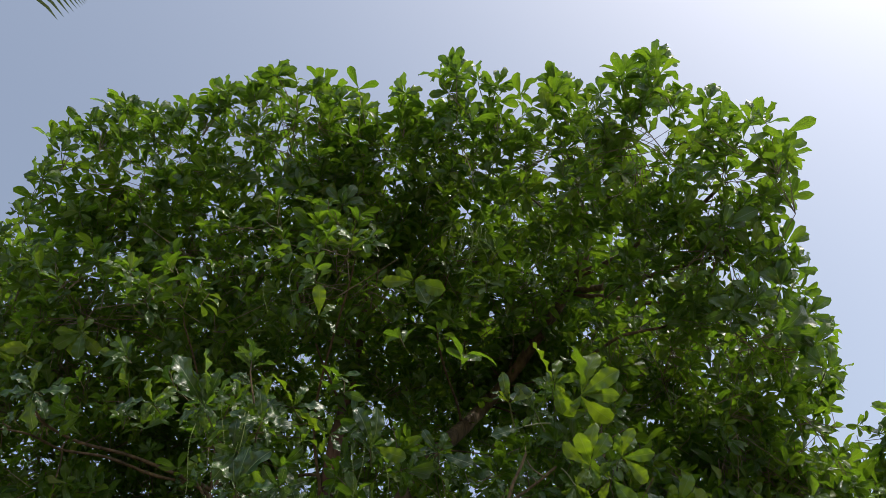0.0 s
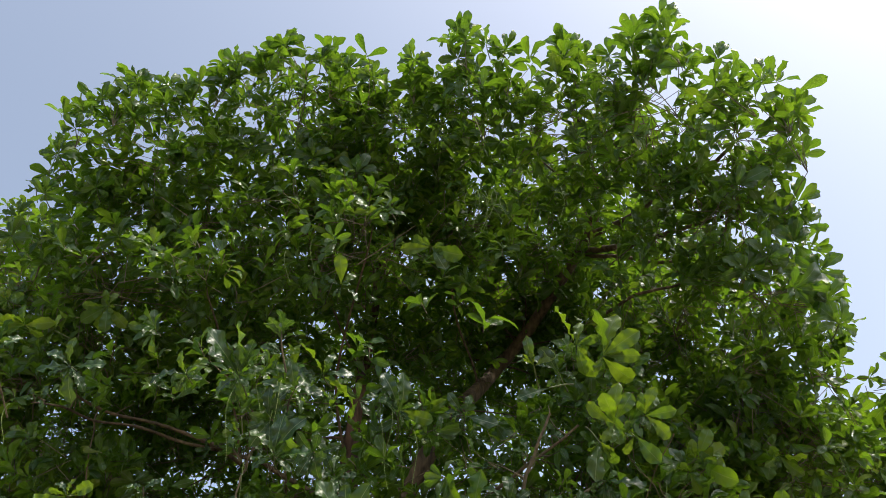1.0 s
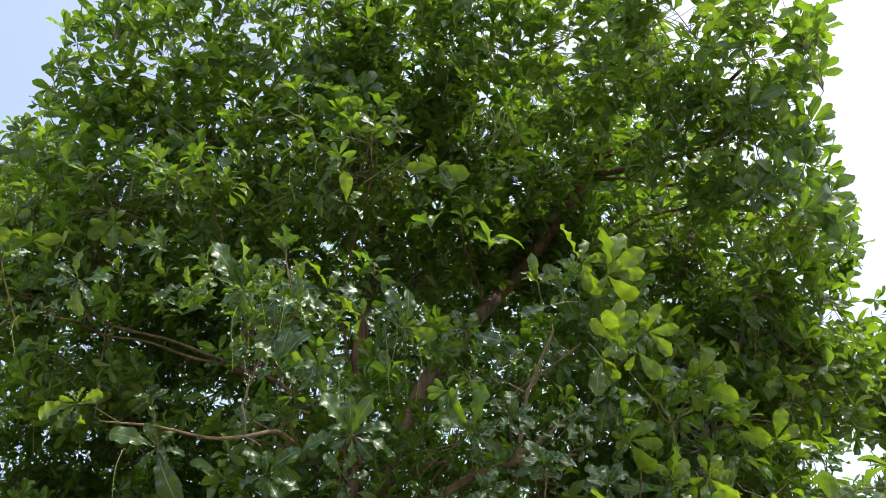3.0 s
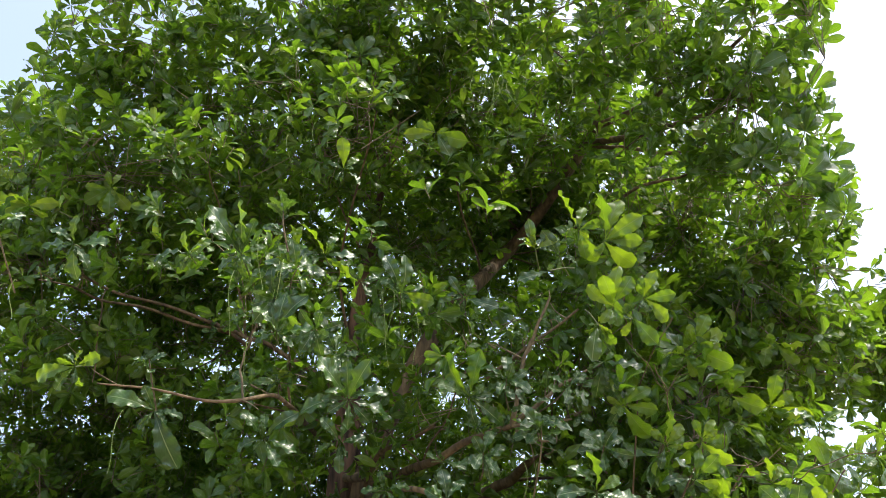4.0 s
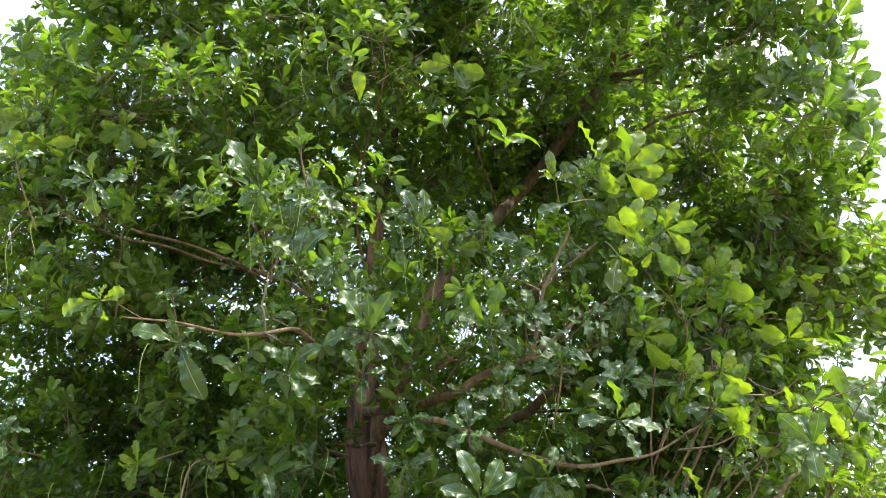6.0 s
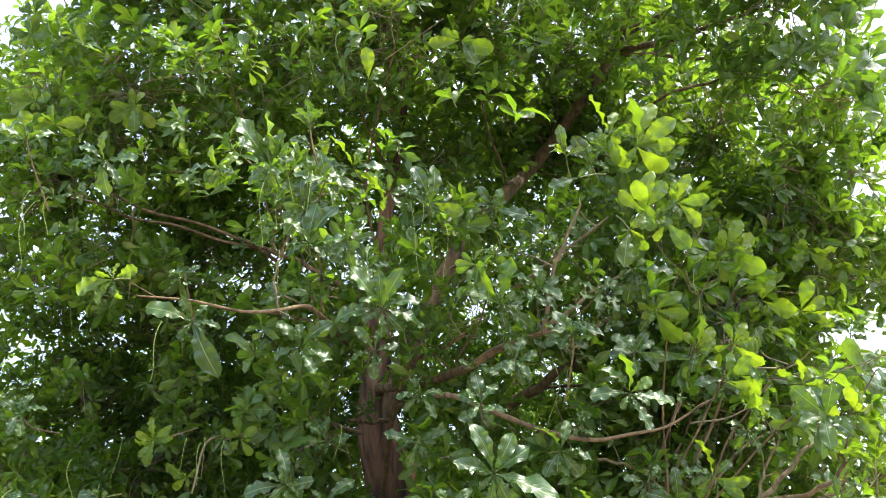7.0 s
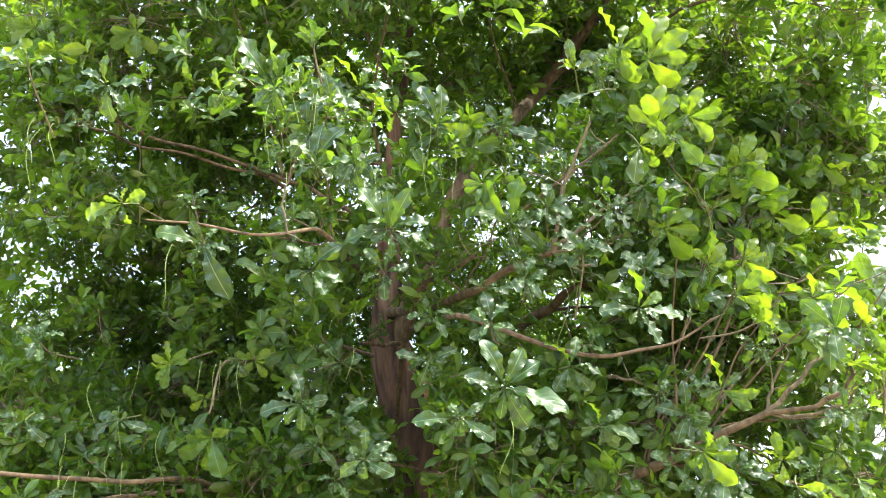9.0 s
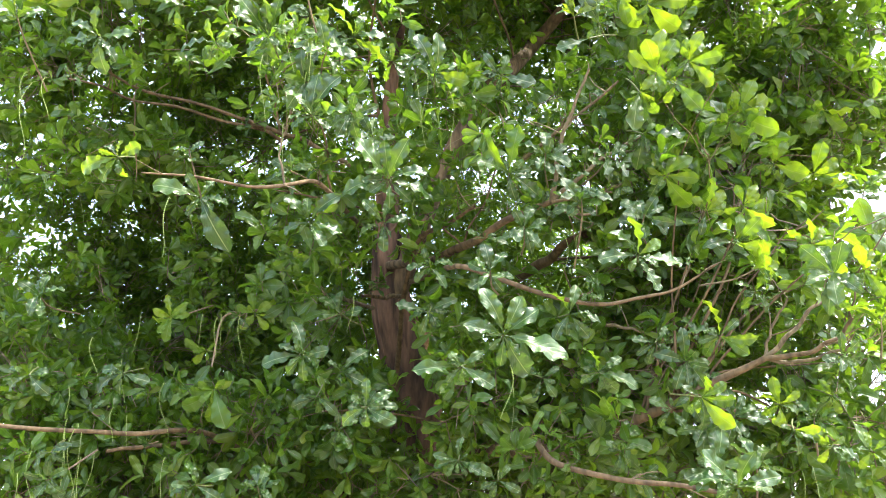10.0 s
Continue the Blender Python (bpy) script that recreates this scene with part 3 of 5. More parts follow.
limb(tree, "branch", [(0.18, 3.80, 3.13), (0.25, 3.77, 3.07), (0.37, 3.72, 3.03)], 0.009, 0.005, bark_twig, sides=8)
limb(tree, "branch", [(-0.82, 5.60, 3.42), (-0.57, 4.76, 3.15), (-0.36, 4.01, 2.91), (-0.14, 3.81, 2.76), (0.11, 3.74, 2.63), (0.33, 3.70, 2.57), (0.51, 3.70, 2.58), (0.70, 3.71, 2.62), (0.91, 3.72, 2.73)], 0.019, 0.005, bark_limb, sides=8)
limb(tree, "branch", [(0.00, 5.17, 3.25), (0.17, 4.94, 3.27), (0.34, 4.70, 3.30), (0.56, 4.55, 3.32)], 0.04, 0.02, bark_limb, sides=8)
limb(tree, "branch", [(-0.74, 5.93, 1.95), (-0.33, 5.24, 2.11), (0.04, 4.64, 2.02), (0.24, 4.43, 2.02), (0.41, 4.30, 2.06), (0.71, 4.14, 2.16), (0.91, 3.99, 2.23), (1.10, 3.90, 2.30)], 0.05, 0.015, bark_limb, sides=8)
limb(tree, "branch", [(1.10, 3.90, 2.30), (1.22, 3.83, 2.40), (1.36, 3.80, 2.52), (1.45, 3.81, 2.57)], 0.013, 0.006, bark_twig, sides=8)
limb(tree, "branch", [(1.10, 3.90, 2.30), (1.24, 3.80, 2.29), (1.34, 3.70, 2.31), (1.43, 3.64, 2.40)], 0.014, 0.007, bark_limb, sides=8)
limb(tree, "branch", [(1.10, 3.90, 2.30), (1.21, 3.87, 2.27), (1.32, 3.83, 2.28), (1.46, 3.76, 2.30)], 0.012, 0.005, bark_twig, sides=8)
limb(tree, "branch", [(1.10, 3.90, 2.30), (1.14, 3.88, 2.42), (1.24, 3.84, 2.57)], 0.009, 0.005, bark_twig, sides=8)
limb(tree, "branch", [(-0.46, 5.44, 2.00), (-0.14, 4.44, 2.09), (-0.04, 4.14, 2.04), (0.06, 3.95, 1.89), (0.33, 3.84, 1.78), (0.54, 3.76, 1.74), (0.75, 3.67, 1.68)], 0.02, 0.01, bark_limb, sides=8)
limb(tree, "branch", [(-1.16, 5.58, 1.80), (-1.63, 5.02, 2.08), (-1.85, 4.72, 2.20), (-1.98, 4.44, 2.21), (-2.18, 4.25, 2.17), (-2.40, 4.08, 2.17), (-2.66, 3.85, 2.18), (-2.86, 3.71, 2.19)], 0.017, 0.01, bark_limb, sides=8)
limb(tree, "branch", [(-1.12, 5.79, 1.73), (-1.54, 5.24, 2.18), (-1.88, 4.92, 2.20), (-2.22, 4.57, 2.16), (-2.37, 4.39, 2.11)], 0.02, 0.01, bark_limb, sides=8)
limb(tree, "branch", [(-0.83, 5.44, 3.26), (-0.91, 5.04, 3.13), (-1.00, 4.74, 3.04)], 0.018, 0.01, bark_limb, sides=8)
limb(tree, "branch", [(-1.00, 5.15, 3.09), (-1.24, 4.68, 3.05), (-1.33, 4.48, 2.95), (-1.48, 4.25, 2.83), (-1.64, 4.11, 2.76), (-1.68, 4.07, 2.47)], 0.014, 0.005, bark_twig, sides=8)
limb(tree, "branch", [(-0.91, 5.50, 2.64), (-0.67, 4.70, 3.28), (-0.42, 4.29, 3.28), (-0.24, 4.07, 3.29)], 0.02, 0.008, bark_limb, sides=8)
limb(tree, "branch", [(0.40, 4.29, 2.63), (0.55, 4.23, 2.58), (0.71, 4.16, 2.50)], 0.011, 0.005, bark_twig, sides=8)
limb(tree, "branch", [(0.61, 4.43, 2.32), (0.78, 4.28, 2.40), (0.85, 4.14, 2.48)], 0.011, 0.005, bark_twig, sides=8)
top_lobes = [(-2.83, 4.56, 6.36, 0.66, 1.15), (-2.35, 4.14, 6.73, 0.72, 1.15), (-1.31, 4.12, 6.94, 0.74, 1.15), (-0.5, 4.4, 6.89, 0.72, 1.15), (0.2, 4.04, 6.87, 0.6, 1.03), (1.07, 3.96, 6.51, 0.66, 0.92), (1.42, 3.62, 6.12, 0.6, 0.8), (1.82, 3.52, 5.66, 0.48, 0.86), (1.85, 3.66, 5.27, 0.5, 0.92), (1.61, 3.94, 5.69, 0.5, 0.57), (0.95, 4.06, 6.05, 0.13, 8.05), (1.92, 4.08, 4.9, 0.55, 1.15)]
top_lobes += [(1.57, 4.28, 4.31, 0.62, 1.15)]
heart_lobes = [(-0.06, 7.67, 3.98, 1.0, 0.7), (1.74, 7.08, 3.76, 0.9, 0.7), (-1.25, 7.84, 3.05, 1.0, 0.8), (-1.93, 7.25, 4.5, 1.0, 0.7), (-0.85, 5.37, 6.32, 0.9, 0.6), (0.58, 5.41, 6.31, 0.9, 0.5), (0.37, 7.47, 2.62, 0.9, 0.8), (-2.45, 6.32, 4.89, 0.9, 0.8), (-3.16, 6.16, 5.27, 0.9, 0.8), (-2.1, 6.08, 5.64, 0.8, 0.8), (-0.53, 5.66, 5.25, 0.7, 0.9), (0.15, 5.62, 6.32, 0.8, 0.8)]
heart_lobes += [(1.95, 5.11, 5.49, 0.6, 0.9), (0.57, 5.77, 5.04, 0.6, 0.8), (-1.7, 5.5, 5.54, 0.7, 0.8), (2.41, 4.69, 5.06, 0.4, 0.8), (2.74, 5.27, 4.29, 0.4, 0.8), (0.33, 6.59, 6.37, 0.6, 0.9), (0.8, 6.32, 6.66, 0.6, 0.9), (-0.15, 6.82, 6.06, 0.6, 0.9), (-1.52, 7.82, 4.38, 0.7, 0.9), (-0.26, 7.52, 5.33, 0.8, 0.9), (-1.69, 7.16, 5.26, 0.7, 0.9), (-2.7, 6.54, 5.97, 0.6, 0.8)]
heart_lobes += [(-2.46, 7.46, 4.7, 0.7, 0.9), (-3.15, 6.05, 6.15, 0.8, 0.9), (-2.47, 5.96, 6.32, 0.7, 0.9), (-0.8, 8.27, 3.97, 0.7, 0.9), (-3.4, 8.0, 4.2, 1.0, 1.2), (-2.2, 8.3, 3.4, 1.0, 1.2), (-4.3, 7.7, 3.0, 0.9, 1.2), (-1.6, 8.3, 2.3, 0.9, 1.2), (-3.3, 7.9, 2.4, 0.9, 1.2), (-0.15, 8.32, 4.53, 0.65, 1), (0.42, 8.23, 4.72, 0.65, 1)]
near_lobes = [(-1.2, 3.65, 3.91, 0.5, 1), (-0.39, 4.14, 4.11, 0.45, 0.8), (0.88, 4.09, 4.02, 0.4, 0.8), (1.22, 4.22, 3.36, 0.42, 1), (-2.79, 4.65, 5.15, 0.59, 1), (-0.73, 4.21, 3.5, 0.35, 0.8)]
low_lobes = [(-3.83, 6.75, 3.56, 1.0, 1.3), (-2.85, 7.29, 3.53, 1.0, 1.4), (-2.85, 4.93, 2.1, 0.6, 0.9), (-1.42, 5.01, 2.49, 0.4, 0.9), (-0.13, 5.18, 2.45, 0.45, 0.8), (0.8, 5.13, 2.75, 0.55, 0.9), (1.46, 4.77, 2.15, 0.5, 0.9), (1.35, 4.6, 3.54, 0.5, 0.9), (1.88, 4.73, 3.0, 0.45, 1), (0.66, 5.0, 1.87, 0.45, 0.9), (-1.05, 4.99, 1.72, 0.45, 0.9), (-1.9, 4.85, 1.82, 0.5, 0.9)]
low_lobes += [(1.69, 4.42, 2.38, 0.45, 1), (1.65, 4.3, 1.89, 0.45, 1), (2.19, 4.95, 4.07, 0.5, 0.6), (-3.71, 5.31, 4.44, 0.61, 0.9), (-3.56, 4.71, 4.96, 0.55, 0.9), (2.16, 5.09, 2.48, 0.55, 1), (1.83, 5.1, 1.89, 0.55, 1), (2.61, 5.18, 4.17, 0.45, 0.7), (1.24, 5.1, 1.69, 0.5, 1), (-3.26, 4.64, 2.32, 0.6, 1), (-2.88, 4.59, 1.91, 0.5, 1), (-3.83, 5.17, 3.06, 0.7, 1)]
low_lobes += [(-2.47, 4.93, 1.91, 0.5, 1), (-3.37, 4.54, 5.8, 0.45, 1), (-3.54, 4.75, 5.27, 0.45, 1), (-0.34, 4.29, 2.29, 0.32, 1.3), (0.19, 4.35, 2.45, 0.28, 1.3), (0.7, 4.2, 2.35, 0.28, 1.3), (-1.12, 4.5, 2.28, 0.28, 1.3), (0.38, 4.11, 2.01, 0.26, 1.4), (0.02, 4.15, 1.93, 0.26, 1.4), (-0.6, 4.63, 1.92, 0.3, 1.3), (-1.48, 4.52, 2.2, 0.28, 1.3), (-2.63, 4.74, 2.54, 0.45, 0.9)]
low_lobes += [(-3.06, 4.7, 2.63, 0.45, 0.9), (2.03, 4.47, 3.96, 0.38, 0.9), (1.93, 4.53, 4.35, 0.38, 0.9), (2.21, 4.34, 4.22, 0.38, 0.9), (-3.81, 5.05, 5.83, 0.45, 1), (-2.7, 4.0, 5.5, 0.4, 1)]

# the round body of the crown: smaller lobes all over it
lobe_rng = np.random.default_rng(21)
body_lobes = []
for _ in range(4000):
    way = lobe_rng.normal(0, 1, 3)
    way /= np.linalg.norm(way)
    spot = np.array((-0.75, 5.7, 4.5)) + way * np.array((3.3, 2.4, 3.2)) * lobe_rng.uniform(0.72, 0.86)
    if spot[2] > 1.5 and spot[1] < 6.6 and not (spot[0] < -2.35 and spot[2] > 5.3) and not (spot[0] > 1.6 and spot[2] > 5.5) and all(np.linalg.norm(spot - np.array(b[:3])) > 0.67 for b in body_lobes):
        body_lobes.append((*spot, lobe_rng.uniform(0.5, 0.66), 0.62 if spot[2] > 4.8 else 1.0))
# the far side of the crown, which closes the view between the boughs
far_side = []
for _ in range(6000):
    way = lobe_rng.normal(0, 1, 3)
    way /= np.linalg.norm(way)
    spot = np.array((-0.95, 6.0, 4.2)) + way * np.array((3.6, 2.3, 3.1)) * lobe_rng.uniform(0.78, 0.95)
    if spot[2] > 1.6 and spot[1] > 6.2 and not (abs(spot[0] + 0.75) > 2.3 and spot[2] > 5.6) and all(np.linalg.norm(spot - np.array(b[:3])) > 0.52 for b in far_side):
        far_side.append((*spot, lobe_rng.uniform(0.45, 0.6), 1.0 if spot[2] < 5 else 0.8))
far_side += [(0.81, 5.00, 7.38, 0.45, 0.9), (1.15, 5.00, 7.05, 0.45, 0.9), (0.44, 5.00, 7.65, 0.4, 0.8), (1.49, 4.80, 7.37, 0.4, 0.7), (-4.6, 6.6, 3.2, 0.7, 1.2), (-4.4, 6.9, 2.3, 0.8, 1.2), (-4.2, 6.5, 4.3, 0.7, 1.2), (-4.9, 7.3, 4.0, 0.8, 1.0), (1.7, 5.4, 5.4, 0.6, 1.2), (1.45, 5.7, 6.0, 0.6, 1.2), (2.1, 5.4, 4.7, 0.6, 1.1)]
far_side += [(1.62, 6.00, 7.42, 0.5, 1), (1.89, 5.80, 7.87, 0.45, 0.7), (2.03, 5.80, 6.97, 0.5, 1), (1.34, 6.20, 6.91, 0.55, 1.1), (2.16, 5.40, 6.16, 0.5, 1), (-4.13, 5.20, 6.94, 0.4, 1.1), (-4.09, 5.20, 6.37, 0.5, 1.1), (2.54, 4.60, 5.17, 0.4, 1.1), (1.16, 6.40, 7.76, 0.55, 1)]
openings = [(1.07, 3.94, 4.69, 0.55, 0.8, 0.4), (-1.29, 4.04, 4.56, 0.65, 0.9, 0.42), (-0.50, 4.21, 4.70, 0.5, 0.9, 0.42), (-0.74, 4.53, 2.83, 0.17, 1.9, 0.45), (-0.66, 4.68, 2.25, 0.15, 1.9, 0.33), (0.44, 4.94, 5.21, 0.25, 0.9, 0.4), (0.88, 4.67, 5.77, 0.25, 0.8, 0.4), (1.13, 3.67, 2.33, 0.35, 0.4, 0.2), (-2.10, 3.58, 3.46, 0.85, 1.2, 0.38), (0.21, 4.38, 4.47, 0.4, 1.1, 0.35), (0.67, 4.25, 5.07, 0.3, 1.1, 0.35), (-2.26, 4.24, 2.91, 0.75, 1.3, 0.42)]
openings += [(-1.71, 4.53, 2.75, 0.35, 1.0, 0.3), (-2.16, 4.04, 4.82, 0.5, 0.9, 0.3), (-2.01, 3.82, 3.98, 0.65, 1.0, 0.22), (0.25, 4.89, 4.96, 0.28, 1.3, 0.3), (0.58, 4.83, 5.33, 0.28, 1.3, 0.3), (0.99, 4.56, 5.87, 0.28, 1.0, 0.3), (0.24, 3.56, 3.37, 0.22, 0.5, 0.3), (-1.45, 4.16, 4.00, 0.3, 0.6, 0.15), (-2.13, 3.84, 4.05, 0.4, 0.6, 0.15), (-2.34, 3.82, 2.13, 0.5, 0.5, 0.08), (-1.91, 4.15, 2.14, 0.4, 0.5, 0.08), (-1.28, 3.28, 3.14, 0.4, 0.3, 0.08)]
openings += [(0.31, 3.58, 2.55, 0.4, 0.3, 0.08), (-0.01, 2.73, 3.35, 0.13, 0.4, 0.13), (0.01, 3.19, 3.66, 0.15, 0.4, 0.15), (0.03, 3.65, 3.96, 0.17, 0.4, 0.17), (0.04, 4.10, 4.27, 0.19, 0.4, 0.19), (0.06, 4.56, 4.57, 0.21, 0.4, 0.21), (0.08, 5.02, 4.88, 0.23, 0.4, 0.23), (0.09, 5.48, 5.18, 0.25, 0.4, 0.25), (0.09, 2.68, 3.42, 0.13, 0.4, 0.13), (0.12, 3.13, 3.74, 0.15, 0.4, 0.15), (0.16, 3.57, 4.06, 0.17, 0.4, 0.17), (0.19, 4.02, 4.37, 0.19, 0.4, 0.19)]
openings += [(0.22, 4.47, 4.69, 0.21, 0.4, 0.21), (0.25, 4.92, 5.01, 0.23, 0.4, 0.23), (0.29, 5.37, 5.33, 0.25, 0.4, 0.25), (0.19, 2.62, 3.49, 0.13, 0.4, 0.13), (0.24, 3.06, 3.82, 0.15, 0.4, 0.15), (0.29, 3.49, 4.15, 0.17, 0.4, 0.17), (0.33, 3.93, 4.48, 0.19, 0.4, 0.19), (0.38, 4.37, 4.81, 0.21, 0.4, 0.21), (0.43, 4.81, 5.14, 0.23, 0.4, 0.23), (0.48, 5.25, 5.46, 0.25, 0.4, 0.25), (0.53, 5.69, 5.79, 0.27, 0.4, 0.27), (0.28, 2.54, 3.57, 0.13, 0.4, 0.13)]
openings += [(0.35, 2.97, 3.92, 0.15, 0.4, 0.15), (0.41, 3.39, 4.26, 0.17, 0.4, 0.17), (0.48, 3.82, 4.60, 0.19, 0.4, 0.19), (0.54, 4.24, 4.95, 0.21, 0.4, 0.21), (0.61, 4.67, 5.29, 0.23, 0.4, 0.23), (0.67, 5.09, 5.63, 0.25, 0.4, 0.25), (0.74, 5.52, 5.97, 0.27, 0.4, 0.27), (-1.01, 2.79, 3.09, 0.13, 0.4, 0.13), (-1.15, 3.25, 3.37, 0.15, 0.4, 0.15), (-1.30, 3.70, 3.65, 0.17, 0.4, 0.17), (-1.45, 4.15, 3.93, 0.19, 0.4, 0.19), (-1.59, 4.60, 4.21, 0.21, 0.4, 0.21)]
openings += [(-1.13, 2.74, 3.12, 0.13, 0.4, 0.13), (-1.29, 3.18, 3.40, 0.15, 0.4, 0.15), (-1.46, 3.62, 3.68, 0.17, 0.4, 0.17), (-1.63, 4.06, 3.96, 0.19, 0.4, 0.19), (-1.80, 4.51, 4.24, 0.21, 0.4, 0.21), (-1.26, 2.67, 3.14, 0.13, 0.4, 0.13), (-1.45, 3.10, 3.42, 0.15, 0.4, 0.15), (-1.64, 3.53, 3.71, 0.17, 0.4, 0.17), (-1.83, 3.96, 3.99, 0.19, 0.4, 0.19), (-2.02, 4.39, 4.28, 0.21, 0.4, 0.21), (-1.40, 2.60, 3.15, 0.13, 0.4, 0.13), (-1.61, 3.02, 3.43, 0.15, 0.4, 0.15)]
openings += [(-1.82, 3.44, 3.72, 0.17, 0.4, 0.17), (-2.03, 3.86, 4.01, 0.19, 0.4, 0.19), (-1.52, 2.53, 3.15, 0.13, 0.4, 0.13), (-1.75, 2.94, 3.43, 0.15, 0.4, 0.15), (-1.99, 3.35, 3.72, 0.17, 0.4, 0.17), (-2.22, 3.76, 4.01, 0.19, 0.4, 0.19), (-1.59, 2.48, 3.17, 0.13, 0.4, 0.13), (-1.84, 2.87, 3.46, 0.15, 0.4, 0.15), (-2.08, 3.27, 3.75, 0.17, 0.4, 0.17), (-2.33, 3.67, 4.04, 0.19, 0.4, 0.19), (-1.66, 2.43, 3.17, 0.13, 0.4, 0.13), (-1.91, 2.82, 3.47, 0.15, 0.4, 0.15)]
openings += [(-2.17, 3.21, 3.76, 0.17, 0.4, 0.17), (-0.25, 3.13, 2.69, 0.13, 0.4, 0.13), (-0.27, 3.64, 2.90, 0.15, 0.4, 0.15), (-0.29, 4.15, 3.11, 0.17, 0.4, 0.17), (-0.15, 3.12, 2.73, 0.13, 0.4, 0.13), (-0.15, 3.62, 2.95, 0.15, 0.4, 0.15), (-0.03, 3.10, 2.77, 0.13, 0.4, 0.13), (-0.01, 3.60, 3.00, 0.15, 0.4, 0.15), (0.05, 3.08, 2.80, 0.13, 0.4, 0.13), (0.08, 3.58, 3.03, 0.15, 0.4, 0.15), (0.04, 3.17, 2.59, 0.13, 0.4, 0.13), (0.07, 3.68, 2.78, 0.15, 0.4, 0.15)]
openings += [(0.09, 4.20, 2.98, 0.17, 0.4, 0.17), (0.12, 4.71, 3.17, 0.19, 0.4, 0.19), (0.18, 3.13, 2.66, 0.13, 0.4, 0.13), (0.23, 3.64, 2.87, 0.15, 0.4, 0.15), (0.29, 4.14, 3.08, 0.17, 0.4, 0.17)]
openings += [(0.80, 3.02, 4.14, 0.18, 0.18, 0.32), (1.00, 2.96, 4.54, 0.20, 0.20, 0.32), (1.22, 2.88, 4.98, 0.23, 0.23, 0.32), (1.47, 2.80, 5.47, 0.26, 0.26, 0.32), (1.10, 3.32, 3.14, 0.18, 0.18, 0.32), (1.30, 3.26, 3.54, 0.20, 0.20, 0.32), (1.52, 3.18, 3.98, 0.23, 0.23, 0.32), (1.77, 3.10, 4.47, 0.26, 0.26, 0.32), (1.44, 3.34, 3.03, 0.18, 0.18, 0.32), (1.64, 3.28, 3.43, 0.20, 0.20, 0.32), (1.86, 3.20, 3.87, 0.23, 0.23, 0.32), (2.11, 3.12, 4.36, 0.26, 0.26, 0.32)]
openings += [(0.93, 3.47, 3.50, 0.18, 0.18, 0.32), (1.13, 3.41, 3.90, 0.20, 0.20, 0.32), (1.35, 3.33, 4.34, 0.23, 0.23, 0.32), (1.60, 3.25, 4.83, 0.26, 0.26, 0.32), (0.92, 3.50, 2.70, 0.18, 0.18, 0.32), (1.12, 3.44, 3.10, 0.20, 0.20, 0.32), (1.34, 3.36, 3.54, 0.23, 0.23, 0.32), (1.59, 3.28, 4.03, 0.26, 0.26, 0.32), (-0.76, 3.21, 3.88, 0.18, 0.18, 0.32), (-0.56, 3.15, 4.28, 0.20, 0.20, 0.32), (-0.34, 3.07, 4.72, 0.23, 0.23, 0.32), (-0.09, 2.99, 5.21, 0.26, 0.26, 0.32)]
openings += [(-0.44, 3.22, 3.46, 0.18, 0.18, 0.32), (-0.24, 3.16, 3.86, 0.20, 0.20, 0.32), (-0.02, 3.08, 4.30, 0.23, 0.23, 0.32), (0.23, 3.00, 4.79, 0.26, 0.26, 0.32), (0.04, 2.96, 2.61, 0.18, 0.18, 0.32), (0.24, 2.90, 3.01, 0.20, 0.20, 0.32), (0.46, 2.82, 3.45, 0.23, 0.23, 0.32), (0.71, 2.74, 3.94, 0.26, 0.26, 0.32), (0.38, 3.41, 3.49, 0.18, 0.18, 0.32), (0.58, 3.35, 3.89, 0.20, 0.20, 0.32), (0.80, 3.27, 4.33, 0.23, 0.23, 0.32), (1.05, 3.19, 4.82, 0.26, 0.26, 0.32)]
openings += [(0.63, 3.38, 3.35, 0.18, 0.18, 0.32), (0.83, 3.32, 3.75, 0.20, 0.20, 0.32), (1.05, 3.24, 4.19, 0.23, 0.23, 0.32), (1.30, 3.16, 4.68, 0.26, 0.26, 0.32)]
tips = [(0.14, 3.48, 7.44), (-0.29, 3.69, 7.30), (-1.34, 3.47, 7.35), (-0.95, 3.61, 7.34), (0.44, 3.61, 7.23), (0.94, 3.43, 7.04), (1.56, 3.04, 6.66), (1.37, 3.19, 6.74), (1.87, 3.01, 6.06), (2.02, 3.00, 5.88), (2.07, 3.11, 5.64), (-2.57, 3.56, 7.05), (-2.87, 3.67, 6.95), (-3.14, 3.89, 6.78), (-0.66, 3.79, 7.33), (-1.84, 3.60, 7.26)]
# the shoots that stand out from the crown
rosette(tree, 0.52, 3.12, 3.88, "e125/21/8 f78/13/-12 f16/11/22 f295/18/-4 f280/14/15 f189/5/-20")
rosette(tree, 0.64, 3.10, 3.80, "e93/22/8 f66/23/-12 f31/21/22 f24/13/-4 f352/17/15 f324/20/-20")
rosette(tree, 0.41, 3.15, 3.75, "g150/19/8 d100/13/-12 d125/16/22 g344/10/-4")
rosette(tree, 0.35, 3.10, 3.63, "g201/16/8")
rosette(tree, 0.62, 3.10, 3.43, "f86/17/8 f138/15/-12 f110/17/22 f53/15/-4")
rosette(tree, 0.76, 3.08, 3.45, "f98/9/8 f47/11/-12 f3/14/22 f316/16/-4 f64/13/15 d214/17/-20")
rosette(tree, 0.71, 3.15, 3.38, "d314/16/8 f237/9/-12 f305/16/22 f145/15/-4")
rosette(tree, 0.56, 3.20, 3.38, "e277/15/8 f304/13/-12 g257/19/22 g324/7/-4")
